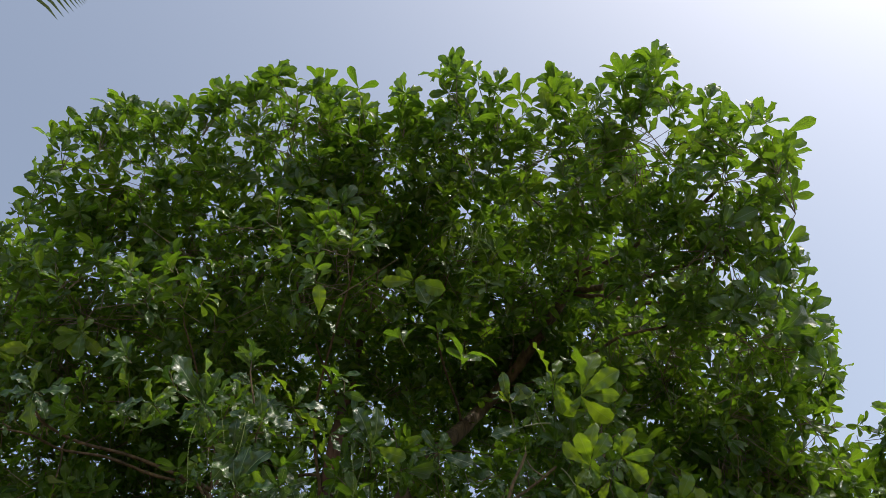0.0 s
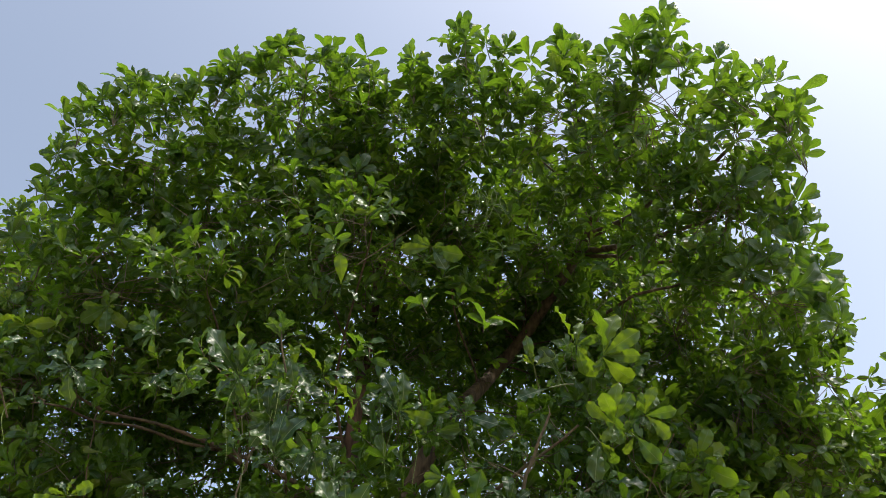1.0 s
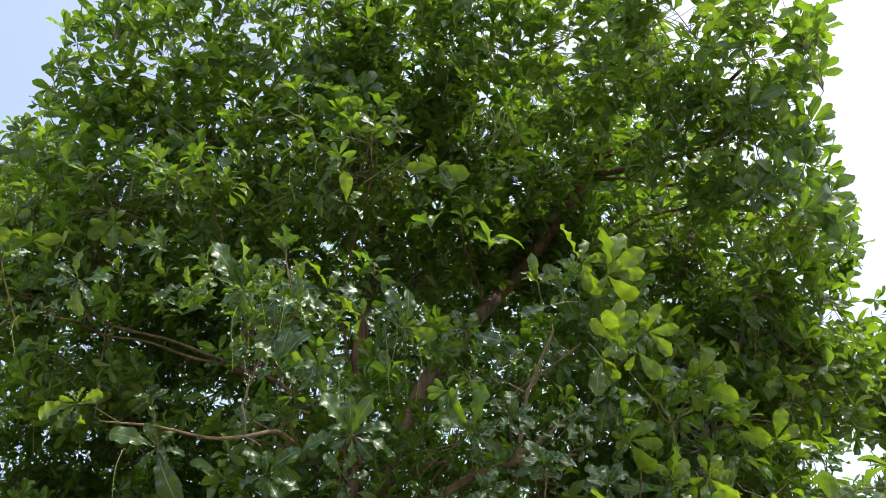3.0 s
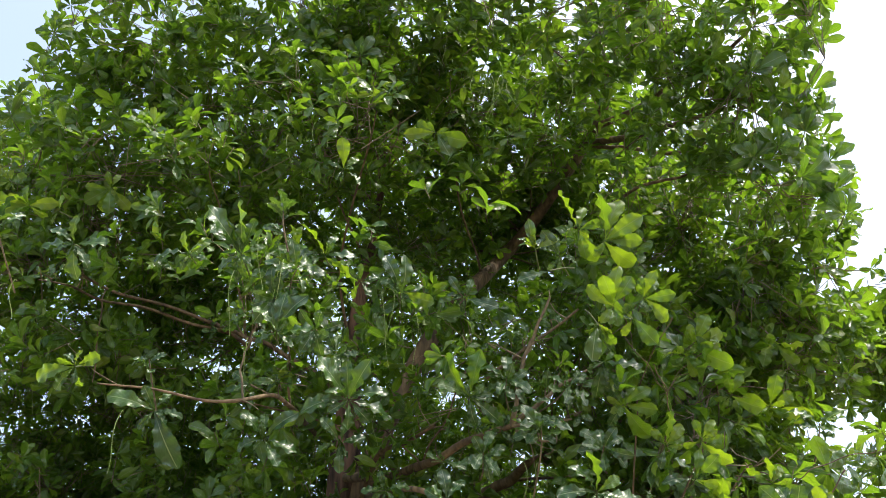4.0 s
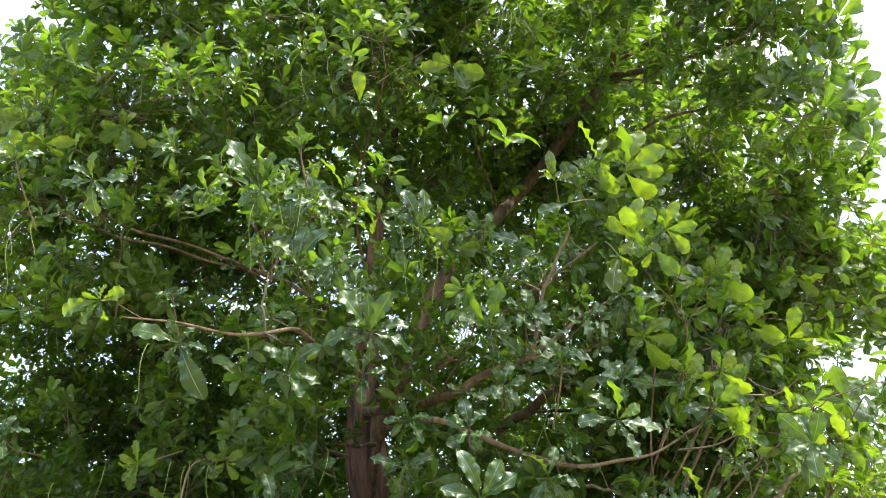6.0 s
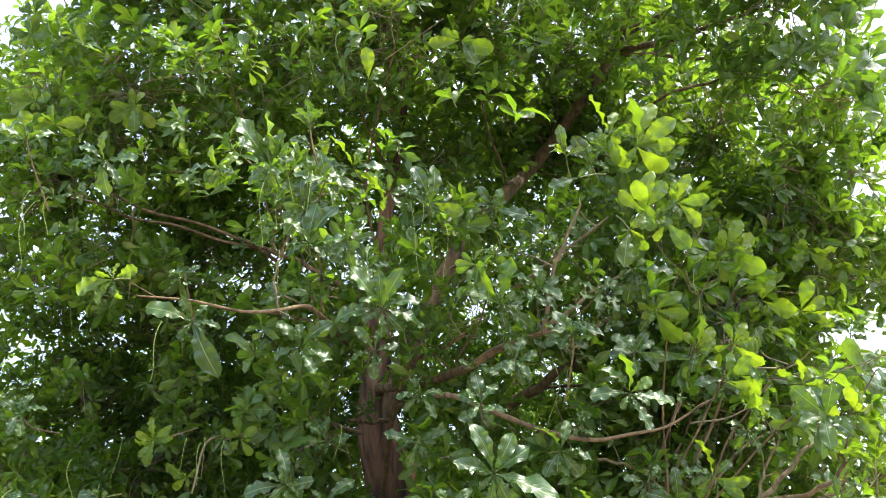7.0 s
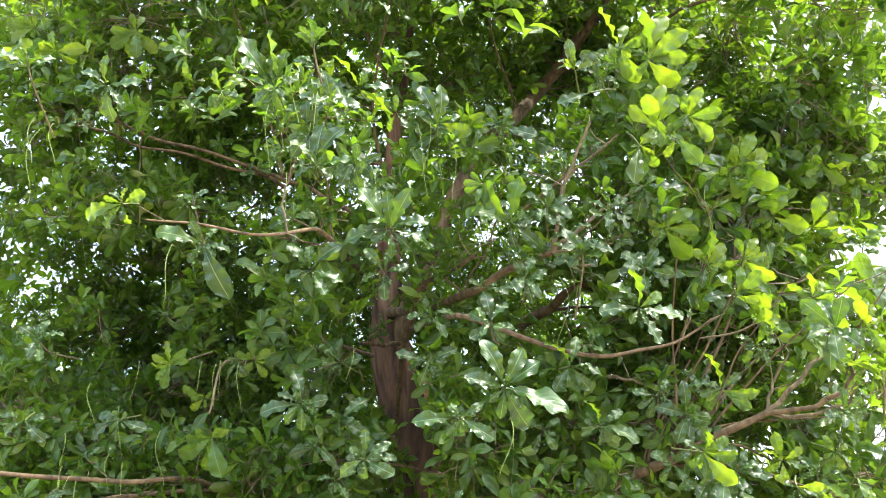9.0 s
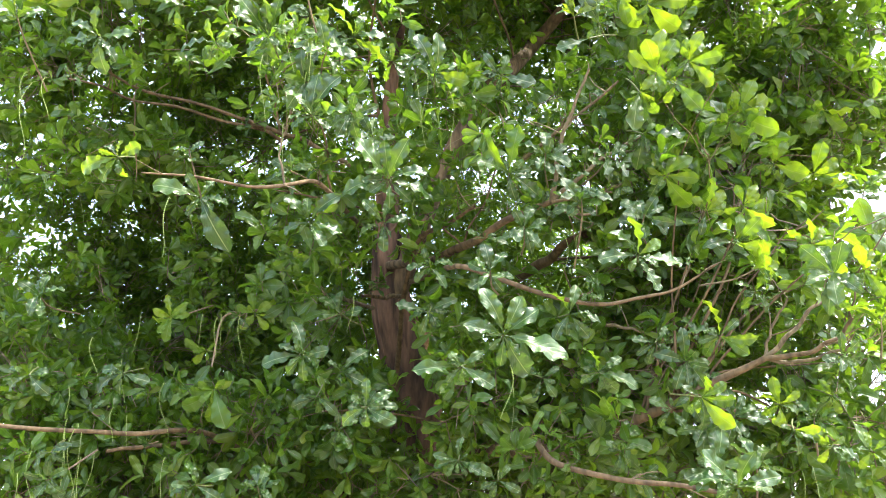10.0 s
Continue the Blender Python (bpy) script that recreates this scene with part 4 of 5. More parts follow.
rosette(tree, 1.12, 3.63, 3.50, "f62/16/8 f20/17/-12 f333/22/22 f347/14/-4 f99/10/15")
rosette(tree, 1.05, 3.60, 3.42, "d120/14/8 d101/11/-12 f321/10/22 f294/12/-4 e159/12/15")
rosette(tree, 0.70, 3.60, 3.16, "f346/16/8 f310/21/-12 f37/15/22 f57/10/-4 f156/8/15 d241/12/-20")
rosette(tree, 0.61, 3.50, 3.34, "d257/17/8 g293/20/-12 g343/20/22 f38/7/-4")
rosette(tree, 0.84, 3.50, 2.91, "e86/15/8 f48/12/-12 d250/10/22 f18/10/-4 s130/10/15")
rosette(tree, 1.01, 3.50, 2.93, "f60/10/8 f358/13/-12 f316/16/22 f108/9/-4 s35/8/15 f199/8/-20")
rosette(tree, 0.93, 3.45, 2.73, "f46/14/8 f341/17/-12 g127/14/22 f73/12/-4 g176/14/15 g245/11/-20 f38/8/8")
rosette(tree, 0.44, 3.16, 2.59, "g182/16/8 f26/11/-12 g121/15/22 e91/16/-4 g291/16/15 g337/20/-20")
rosette(tree, 1.61, 4.10, 3.35, "f76/17/8 f26/15/-12 f351/22/22 f159/15/-4")
rosette(tree, 1.34, 3.90, 3.33, "f57/12/8 f341/19/-12 f104/11/22 d194/12/-4")
rosette(tree, 1.29, 3.55, 2.73, "e94/12/8 f43/10/-12 e238/9/22 f339/14/-4 f309/20/15 e144/11/-20 f300/9/8")
rosette(tree, 1.49, 3.55, 2.59, "f107/13/8 f84/12/-12 f299/13/22 f18/10/-4 g203/9/15 s63/10/-20")
rosette(tree, 0.80, 3.50, 2.32, "g156/13/8 e93/16/-12 s356/15/22 g40/10/-4 s327/14/15 g241/12/-20 g192/9/8")
rosette(tree, 0.26, 3.45, 2.18, "e95/13/8 d34/12/-12 g347/17/22 d298/10/-4 d156/7/15 d313/14/-20 g123/8/8")
rosette(tree, -0.13, 3.02, 2.25, "d109/19/8 d61/16/-12 g147/16/22 g34/16/-4 g345/25/15 d297/21/-20 d257/12/8 d153/10/-12")
rosette(tree, -0.31, 3.20, 2.18, "g171/19/8 d266/7/-12 d328/16/22 d33/10/-4 d222/8/15 d135/7/-20")
rosette(tree, -0.71, 3.30, 2.06, "d208/13/8 g262/10/-12 d338/14/22 g5/12/-4 d136/8/15 d84/11/-20 d38/11/8")
rosette(tree, -1.10, 3.73, 2.41, "g185/20/8 g101/17/-12 d268/12/22 g220/14/-4 d13/14/15 d320/11/-20 g141/12/8")
rosette(tree, -1.67, 4.10, 2.35, "u207/20/8 u253/22/-12 u289/21/22 u178/14/-4 u19/10/15")
rosette(tree, -1.73, 4.10, 2.57, "u147/12/8 u220/10/-12 u168/7/22 u29/5/-4")
rosette(tree, -0.61, 3.33, 3.11, "g129/24/8 d91/17/-12 d62/22/22 d14/18/-4 d184/22/15 g337/23/-20 g269/13/8 d312/14/-12 d166/12/22")
rosette(tree, -1.01, 3.44, 2.98, "g39/19/8 d196/15/-12 g300/15/22 g336/16/-4 g125/16/15 d99/13/-20")
rosette(tree, -1.46, 3.22, 3.04, "d160/21/8 d228/14/-12 d298/26/22 g354/12/-4 d108/12/15 d58/11/-20")
rosette(tree, -1.78, 3.05, 3.18, "s188/20/8 g130/9/-12 g275/7/22 g224/14/-4 s18/15/15 s261/12/-20 g17/9/8")
rosette(tree, -2.05, 3.20, 3.97, "g138/15/8 g183/20/-12 d79/14/22 g356/18/-4 g316/15/15 d248/21/-20 d276/18/8")
rosette(tree, -1.50, 3.35, 3.99, "f110/12/8 f42/13/-12 g168/17/22 g240/9/-4 d341/9/15")
rosette(tree, -1.09, 2.95, 3.69, "e98/24/8 d66/17/-12 g126/27/22 g140/19/-4 d81/14/15 g254/11/-20 s113/17/8 g28/11/-12 d200/12/22")
rosette(tree, -0.92, 3.10, 3.35, "d52/21/8 d82/19/-12 g356/20/22 g129/16/-4 g323/10/15 d203/12/-20")
rosette(tree, -0.77, 3.30, 3.91, "e116/19/8 g60/13/-12 g170/16/22 d1/16/-4 e313/18/15")
rosette(tree, -0.39, 3.50, 3.80, "d113/21/8 e96/16/-12 g70/19/22 s341/18/-4 g12/13/15 d140/14/-20")
rosette(tree, -0.05, 3.60, 3.81, "d121/14/8 d71/11/-12 d343/19/22 d256/7/-4 d159/10/15")
rosette(tree, -0.05, 3.45, 3.16, "s122/22/8 s76/23/-12 d153/17/22 d326/20/-4 d280/13/15 d353/11/-20")
rosette(tree, -2.35, 3.90, 4.95, "u210/18/8 u239/18/-12 u273/19/22 u309/18/-4 u180/16/15 u64/10/-20")
rosette(tree, -2.79, 3.80, 4.75, "f167/26/8 f179/15/-12 f189/34/22 f102/13/-4 f358/19/15 f316/12/-20")
rosette(tree, -2.55, 3.75, 4.65, "f67/10/8 f232/9/-12")
rosette(tree, -3.05, 3.90, 5.05, "f203/17/8 f131/11/-12 f10/16/22 f165/19/-4")
rosette(tree, -0.68, 3.60, 3.01, "d125/15/8 d72/12/-12 d270/13/22 g13/12/-4 d187/12/15")
rosette(tree, -0.99, 4.10, 2.41, "g131/8/8 d43/18/-12 g10/9/22 d233/5/-4 d339/16/15")
rosette(tree, -1.12, 4.10, 2.28, "d173/10/8 d274/11/-12 d318/14/22 d200/14/-4")
rosette(tree, 0.67, 3.45, 2.05, "g271/14/8 s346/16/-12 f320/17/22 s28/11/-4 g136/9/15 g237/10/-20 e63/10/8")
rosette(tree, 1.01, 3.55, 2.02, "f102/12/8 g333/11/-12 f265/9/22 e139/10/-4 s39/9/15 s215/8/-20")
rosette(tree, 1.03, 3.50, 1.90, "g227/7/8 g333/12/-12 f11/10/22 s350/14/-4 g288/10/15 s154/8/-20")
rosette(tree, -2.08, 3.90, 2.42, "d199/19/8 g167/9/-12 d33/8/22 d338/14/-4 d250/11/15 d176/14/-20")
rosette(tree, -2.58, 3.90, 2.44, "d205/15/8 d4/10/-12 d145/9/22 d290/11/-4 d319/15/15")
rosette(tree, -1.02, 4.20, 2.76, "g136/14/8 d118/15/-12 d17/14/22 d86/12/-4 d176/13/15")
rosette(tree, -0.50, 3.90, 2.64, "g167/17/8 g197/12/-12 g33/15/22 g305/9/-4 d240/13/15")
rosette(tree, 0.16, 3.40, 2.43, "e111/15/8 d75/13/-12 g7/13/22 d307/13/-4 d234/12/15")
rosette(tree, -0.19, 3.67, 5.12, "f180/20/8 f144/15/-12 f339/24/22 f351/6/-4 d298/19/15")
rosette(tree, -0.74, 3.50, 4.68, "f92/18/8 f44/12/-12 g327/14/22 d154/8/-4")
rosette(tree, 1.73, 3.30, 5.16, "t24/22/8 t337/20/-12 t73/14/22 t7/14/-4 t234/9/15 t35/14/-20")
rosette(tree, 1.86, 3.40, 4.40, "t17/22/8 t354/24/-12 t88/12/22 t309/15/-4 t40/20/15 t335/26/-20 t223/11/8")
rosette(tree, 0.29, 3.08, 3.75, "g139/9/8 f30/13/-12 d99/15/22")
rosette(tree, 1.29, 3.70, 2.07, "s125/8/8 f18/7/-12 s293/9/22 e252/10/-4 g330/9/15")
rosette(tree, 0.54, 3.60, 2.33, "d162/10/8 d53/9/-12 g333/10/22 d252/10/-4 g210/9/15")
rosette(tree, 1.02, 3.60, 2.54, "g143/9/8 g12/9/-12 g300/10/22 f233/9/-4 f70/10/15")
rosette(tree, 0.59, 3.70, 2.05, "d150/11/8 g30/9/-12 d300/10/22 d237/10/-4")
rosette(tree, 0.04, 3.90, 2.27, "d143/10/8 d23/9/-12 d306/11/22 d243/10/-4")
rosette(tree, -1.47, 4.10, 2.76, "u150/10/8 u102/11/-12 u30/12/22 u300/11/-4 u221/11/15")
rosette(tree, -1.27, 4.10, 3.07, "u203/14/8 u131/9/-12 u356/10/22 u282/11/-4")
rosette(tree, -0.97, 3.20, 3.98, "g125/9/8 s15/9/-12 g311/9/22 d235/8/-4 d153/11/15")
rosette(tree, -0.59, 3.40, 3.81, "d143/11/8 g23/10/-12 g305/10/22 s240/10/-4 d86/9/15")
rosette(tree, -0.47, 3.70, 2.81, "g221/10/8 g17/12/-12 g311/13/22 d105/9/-4 d176/11/15")
rosette(tree, -0.19, 3.70, 2.94, "g158/9/8 g23/6/-12 g349/12/22 d248/9/-4")
rosette(tree, 0.14, 3.50, 7.38, "t88/16/-21 t49/14/8 t103/15/19 t28/22/-23 t145/17/20 t351/15/1 t200/18/-21 t72/19/19")
rosette(tree, 0.08, 3.50, 7.02, "t87/14/-14 t41/14/-3 t112/14/-13 t11/14/0 t165/16/-23 t338/15/24 t198/17/22 t53/18/24")
rosette(tree, -0.27, 3.50, 7.03, "t88/17/2 t37/19/-26 t115/17/-6 t15/14/4 t154/18/-28 t333/18/-14 t179/14/-12 t50/16/-19")
rosette(tree, 0.47, 3.50, 7.11, "t87/15/5 t55/17/18 t125/17/-7 t18/19/-21 t159/16/-28 t353/13/-3 t190/14/12 t58/15/17")
rosette(tree, 0.32, 3.50, 7.20, "t81/15/24 t52/13/-7 t127/15/14 t20/11/-12 t163/12/22 t348/14/0 t198/15/-27 t65/14/-24")
rosette(tree, -1.34, 3.50, 7.32, "t73/22/-28 t50/17/3 t127/17/-26 t22/18/9 t151/16/8 t337/18/-2 t189/19/24 t74/17/8")
rosette(tree, -1.02, 3.50, 7.10, "t74/13/-7 t55/17/-7 t132/15/-15 t7/16/-16 t159/15/-14 t334/13/-14 t199/14/15 t67/15/2")
rosette(tree, -1.72, 3.50, 7.13, "t91/13/-22 t42/17/-17 t125/17/-7 t11/16/-9 t162/18/-18 t335/14/21 t198/16/11 t71/14/17")
rosette(tree, -1.96, 3.50, 6.86, "t97/12/-3 t30/16/2 t126/16/21 t17/11/-19 t150/17/-28 t347/15/-29 t208/14/24 t75/14/18")
rosette(tree, -2.47, 3.50, 6.92, "t86/12/4 t35/15/-19 t117/15/-15 t7/12/-18 t159/13/-3 t352/12/7 t211/14/14 t49/13/4")
rosette(tree, -2.70, 3.50, 6.73, "t80/12/-13 t41/14/4 t112/14/-22 t28/14/15 t165/13/5 t346/13/-25 t197/14/-22 t74/14/22")
rosette(tree, -2.85, 3.50, 6.08, "t91/10/-14 t44/15/-27 t111/15/21 t6/12/-15 t169/12/10 t346/14/2 t186/12/-3 t75/12/23")
rosette(tree, -2.81, 3.50, 6.37, "t81/10/-9 t49/13/-27 t120/13/7 t22/13/-6 t170/11/-1 t339/12/9 t200/10/8 t63/13/8")
rosette(tree, -2.82, 3.50, 5.66, "t80/11/18 t48/11/-1 t122/13/9 t18/11/-28 t136/10/-9 t344/14/-14 t201/11/-10 t64/11/1")
rosette(tree, -0.60, 3.50, 6.83, "t91/10/13 t67/13/19 t130/11/8 t6/14/4 t146/13/0 t339/14/-4 t182/12/4 t75/14/-15")
rosette(tree, -0.79, 3.50, 6.95, "t93/11/5 t69/12/4 t106/15/-2 t16/16/4 t166/13/-16 t341/12/20 t195/15/-22 t68/13/6")
rosette(tree, 0.95, 3.50, 7.08, "t92/15/21 t46/18/0 t128/19/-13 t30/20/-28 t156/18/20 t353/18/19 t207/18/20 t72/13/5")
rosette(tree, 1.08, 3.50, 6.95, "t79/12/17 t47/13/-28 t133/11/2 t5/12/-22 t149/17/-21 t340/14/15 t192/15/-17 t69/14/5")
rosette(tree, 1.28, 3.50, 6.94, "t94/15/8 t63/12/4 t129/15/-11 t18/13/-10 t155/14/0 t348/17/-7 t203/14/16 t72/17/-19")
rosette(tree, 1.54, 3.50, 7.18, "t102/18/14 t46/17/-18 t125/17/1 t9/15/-5 t159/14/0 t349/17/-26 t196/16/-28 t65/15/20")
rosette(tree, 1.82, 3.50, 7.42, "t87/19/11 t48/19/-6 t129/17/4 t24/19/0 t157/19/11 t341/18/18 t199/17/-8 t57/18/6")
rosette(tree, 1.80, 3.50, 6.80, "t92/15/-2 t51/16/5 t129/14/-20 t9/14/4 t163/17/-6 t348/14/10 t209/16/-23 t67/18/14")
rosette(tree, 2.11, 3.50, 6.82, "t80/17/-29 t54/17/-3 t112/14/-18 t354/15/19 t165/19/3 t341/19/-28 t193/17/23 t71/17/-17")
rosette(tree, 2.33, 3.50, 6.59, "t65/19/-6 t57/13/-4 t129/18/-9 t20/16/0 t149/15/-15 t345/16/-5 t192/13/-2 t71/15/-7")
rosette(tree, 2.45, 3.50, 6.15, "t72/16/22 t46/18/-16 t122/18/-25 t16/19/14 t155/20/1 t331/20/-24 t213/17/-4 t75/20/-26")
rosette(tree, 2.33, 3.50, 5.89, "t97/11/-5 t51/12/-1 t125/12/-15 t33/17/-24 t146/14/-10 t331/11/0 t212/15/-20 t66/17/24")
rosette(tree, -1.49, 3.50, 7.09, "t87/14/1 t44/12/4 t111/13/19 t22/13/23 t156/14/23 t344/10/-6 t179/13/-25 t63/16/-20")
rosette(tree, -2.21, 3.50, 6.85, "t95/12/6 t55/13/-10 t128/15/-26 t21/11/15 t142/13/24 t335/13/12 t182/13/0 t65/16/-23")
rosette(tree, 2.29, 3.50, 5.67, "t103/16/-11 t42/15/-1 t109/18/-10 t18/14/23 t158/16/10 t340/20/-28 t186/17/-18 t60/13/-12")
rosette(tree, 2.17, 3.50, 5.19, "t88/13/2 t39/16/21 t133/15/-22 t16/17/4 t152/13/8 t332/16/-24 t209/17/6 t74/17/17")
rosette(tree, 2.15, 3.50, 5.00, "t72/14/19 t67/16/4 t112/16/-9 t25/16/-9 t162/15/-18 t345/16/-2 t190/14/-9 t74/12/15")
rosette(tree, 2.03, 3.50, 4.84, "t84/16/8 t40/13/-17 t123/14/-11 t38/16/-18 t152/16/20 t325/18/-26 t201/14/-14 t73/15/13")
rosette(tree, 2.10, 3.50, 4.60, "t81/15/-28 t45/16/-18 t112/14/-27 t31/16/-2 t141/15/-11 t351/15/-18 t203/18/-24 t75/18/-23")
rosette(tree, 2.06, 3.50, 4.37, "t94/18/-29 t51/17/5 t111/13/-8 t17/14/-28 t152/12/13 t340/14/-22 t200/13/24 t66/17/-28")
rosette(tree, 2.13, 3.50, 5.57, "t84/12/14 t62/18/23 t137/14/-5 t17/13/18 t166/17/-18 t340/14/3 t185/14/23 t69/14/-6")
rosette(tree, 1.97, 3.50, 5.10, "t90/13/24 t57/17/-22 t131/13/13 t26/16/21 t154/14/-21 t328/17/-23 t203/15/19 t54/14/-11")
rosette(tree, 2.07, 3.50, 4.21, "t100/14/-11 t60/11/-10 t124/17/-22 t17/14/6 t154/15/-1 t340/15/-10 t192/13/14 t73/14/18")
rosette(tree, 1.84, 3.50, 4.73, "t84/17/8 t46/12/2 t136/17/16 t15/13/13 t156/12/-8 t349/16/-4 t193/14/11 t50/18/-29")
rosette(tree, 1.68, 3.50, 4.65, "t78/13/0 t55/15/-6 t112/11/-4 t30/16/-12 t157/15/2 t337/16/-18 t198/15/-13 t68/16/4")
rosette(tree, -3.13, 3.80, 6.06, "t92/13/-18 t43/11/-29 t124/14/-8 t12/11/22 t163/14/-27 t335/11/21 t187/10/-12 t77/11/12")
rosette(tree, -3.08, 3.80, 6.43, "t92/13/22 t40/13/9 t129/13/2 t27/16/20 t141/14/-12 t354/12/-6 t167/14/11 t68/13/13")
rosette(tree, -3.17, 3.80, 5.77, "t84/12/0 t46/14/9 t124/10/10 t11/10/-10 t162/12/-11 t328/12/-11 t193/12/5 t65/12/-10")
rosette(tree, -3.15, 3.80, 5.57, "t91/16/-12 t58/16/8 t107/15/-8 t4/12/13 t170/13/24 t349/16/16 t200/16/23 t53/15/0")
rosette(tree, -2.37, 3.80, 5.50, "t77/13/-13 t49/15/3 t116/15/-26 t12/12/-19 t170/12/-16 t329/15/6 t205/15/4 t69/15/6")
rosette(tree, -2.82, 3.80, 5.52, "t92/12/-19 t61/14/-19 t108/14/-6 t24/11/0 t147/10/-15 t352/12/18 t195/13/20 t61/14/-19")
rosette(tree, -0.92, 3.80, 5.81, "t77/20/-20 t48/16/-1 t138/19/23 t21/19/-24 t151/21/-24 t336/20/-27 t213/17/-8 t63/21/14")
rosette(tree, -2.67, 3.80, 6.03, "t73/13/13 t52/11/15 t127/12/19 t22/14/3 t156/12/-24 t328/11/7 t190/12/3 t66/13/-29")
rosette(tree, -1.07, 3.80, 6.24, "t91/17/3 t36/17/-28 t123/17/-4 t25/15/1 t158/20/-17 t326/18/-23 t195/18/-14 t58/16/-24")
rosette(tree, -1.21, 3.80, 6.38, "t73/17/11 t49/15/12 t123/15/8 t32/18/-26 t145/15/-20 t324/14/4 t183/18/-26 t74/16/0")
rosette(tree, -1.55, 3.80, 6.40, "t94/18/-29 t61/16/13 t145/18/-5 t14/16/-25 t155/16/16 t349/17/11 t207/19/-20 t51/15/-8")
rosette(tree, -0.73, 3.80, 6.04, "t92/20/-27 t75/15/-11 t128/18/12 t15/15/-4 t157/20/-28 t352/17/-7 t208/16/-7 t61/18/-7")
rosette(tree, 0.74, 3.40, 1.69, "g139/22/8 g160/17/-12 d75/16/22 d358/15/-4 g24/16/15 g229/10/-20")
rosette(tree, -1.65, 3.90, 1.85, "g99/12/8 g20/17/-12 g155/11/22 d186/18/-4 d338/13/15")
rosette(tree, -0.38, 3.80, 1.89, "d155/11/8 d78/10/-12 g329/12/22 d220/11/-4 g346/16/15 d192/14/-20")
rosette(tree, -2.40, 3.90, 2.04, "g258/11/8 d202/10/-12 d29/11/22 d319/7/-4")
rosette(tree, 1.18, 3.55, 1.84, "f142/8/8 f14/7/-12 g311/9/22 f239/8/-4 g344/12/15")
rosette(tree, 1.34, 3.55, 1.81, "g154/6/8 s104/7/-12 g315/8/22 f239/8/-4 f49/6/15")
rosette(tree, 0.36, 3.80, 1.89, "d137/8/8 d14/8/-12 g247/9/22 d305/8/-4")
rosette(tree, -1.00, 4.10, 2.11, "g157/9/8 d22/10/-12 g300/11/22 d242/11/-4 d86/9/15")
rosette(tree, -0.20, 3.70, 1.78, "g194/8/8 g47/8/-12 d340/10/22 d247/8/-4")
openings += lane((-0.39, 3.50, 4.16), (-0.50, 4.90, 5.26), 0.18, 0.26)
openings += lane((-0.11, 3.50, 4.24), (-0.11, 4.90, 5.38), 0.20, 0.28)
openings += lane((-0.16, 3.60, 4.02), (-0.17, 4.90, 4.97), 0.14, 0.19)
openings += lane((1.10, 3.40, 3.93), (1.50, 4.50, 4.75), 0.21, 0.28)
openings += lane((1.24, 3.60, 3.82), (1.59, 4.50, 4.43), 0.18, 0.22)
openings += lane((1.09, 3.50, 4.24), (1.44, 4.50, 5.05), 0.17, 0.21)
openings += lane((-1.46, 3.60, 3.92), (-2.22, 5.60, 5.31), 0.15, 0.24)
openings += lane((-1.82, 3.50, 3.81), (-2.86, 5.60, 5.25), 0.18, 0.29)
openings += lane((-2.13, 3.50, 3.80), (-3.36, 5.60, 5.24), 0.17, 0.27)
openings += lane((-1.95, 3.60, 3.07), (-3.19, 6.00, 4.18), 0.21, 0.36)
openings += lane((-2.30, 3.60, 3.19), (-3.77, 6.00, 4.38), 0.20, 0.34)
openings += lane((-1.39, 3.70, 2.99), (-2.19, 6.00, 3.96), 0.14, 0.23)
openings += lane((-2.59, 3.80, 3.04), (-4.18, 6.20, 4.06), 0.18, 0.30)
openings += lane((-2.07, 4.00, 2.85), (-3.15, 6.20, 3.64), 0.17, 0.26)
openings += lane((-2.56, 4.20, 2.91), (-3.74, 6.20, 3.62), 0.16, 0.24)
openings += lane((-0.18, 3.70, 3.03), (-0.20, 5.00, 3.60), 0.10, 0.13)
openings += lane((0.09, 3.80, 2.93), (0.16, 5.00, 3.41), 0.11, 0.15)
openings += lane((-0.34, 3.80, 3.69), (-0.43, 5.40, 4.66), 0.14, 0.20)
openings += lane((1.31, 3.80, 2.29), (1.61, 4.60, 2.48), 0.10, 0.13)
openings += lane((0.45, 3.90, 2.59), (0.56, 4.60, 2.80), 0.11, 0.13)
openings += lane((0.15, 3.60, 4.46), (0.23, 4.80, 5.44), 0.18, 0.24)
openings += lane((0.58, 3.60, 4.75), (0.81, 4.80, 5.82), 0.15, 0.21)
openings += lane((1.09, 3.50, 5.26), (1.39, 4.40, 6.21), 0.14, 0.18)
openings += lane((0.09, 3.00, 5.00), (0.42, 8.20, 11.01), 0.07, 0.19)
openings += lane((0.97, 3.00, 4.88), (2.58, 7.50, 9.90), 0.05, 0.13)
openings += lane((1.15, 3.00, 4.98), (3.02, 7.50, 10.16), 0.05, 0.13)
openings += lane((1.53, 3.00, 5.06), (3.69, 7.00, 9.75), 0.05, 0.11)
openings += lane((1.44, 3.00, 4.45), (3.48, 7.00, 8.34), 0.04, 0.08)
openings += lane((-1.87, 3.20, 4.66), (-4.51, 8.00, 9.36), 0.04, 0.10)
openings += lane((-1.42, 3.20, 5.31), (-3.39, 8.00, 10.98), 0.04, 0.09)
openings += lane((1.10, 3.00, 4.48), (2.90, 7.50, 8.90), 0.04, 0.10)
openings += lane((1.16, 3.00, 3.77), (3.36, 8.00, 7.73), 0.07, 0.18)
openings += lane((1.43, 3.00, 3.62), (4.10, 8.00, 7.32), 0.06, 0.16)
openings += lane((1.31, 3.00, 2.72), (3.76, 8.00, 4.90), 0.06, 0.16)
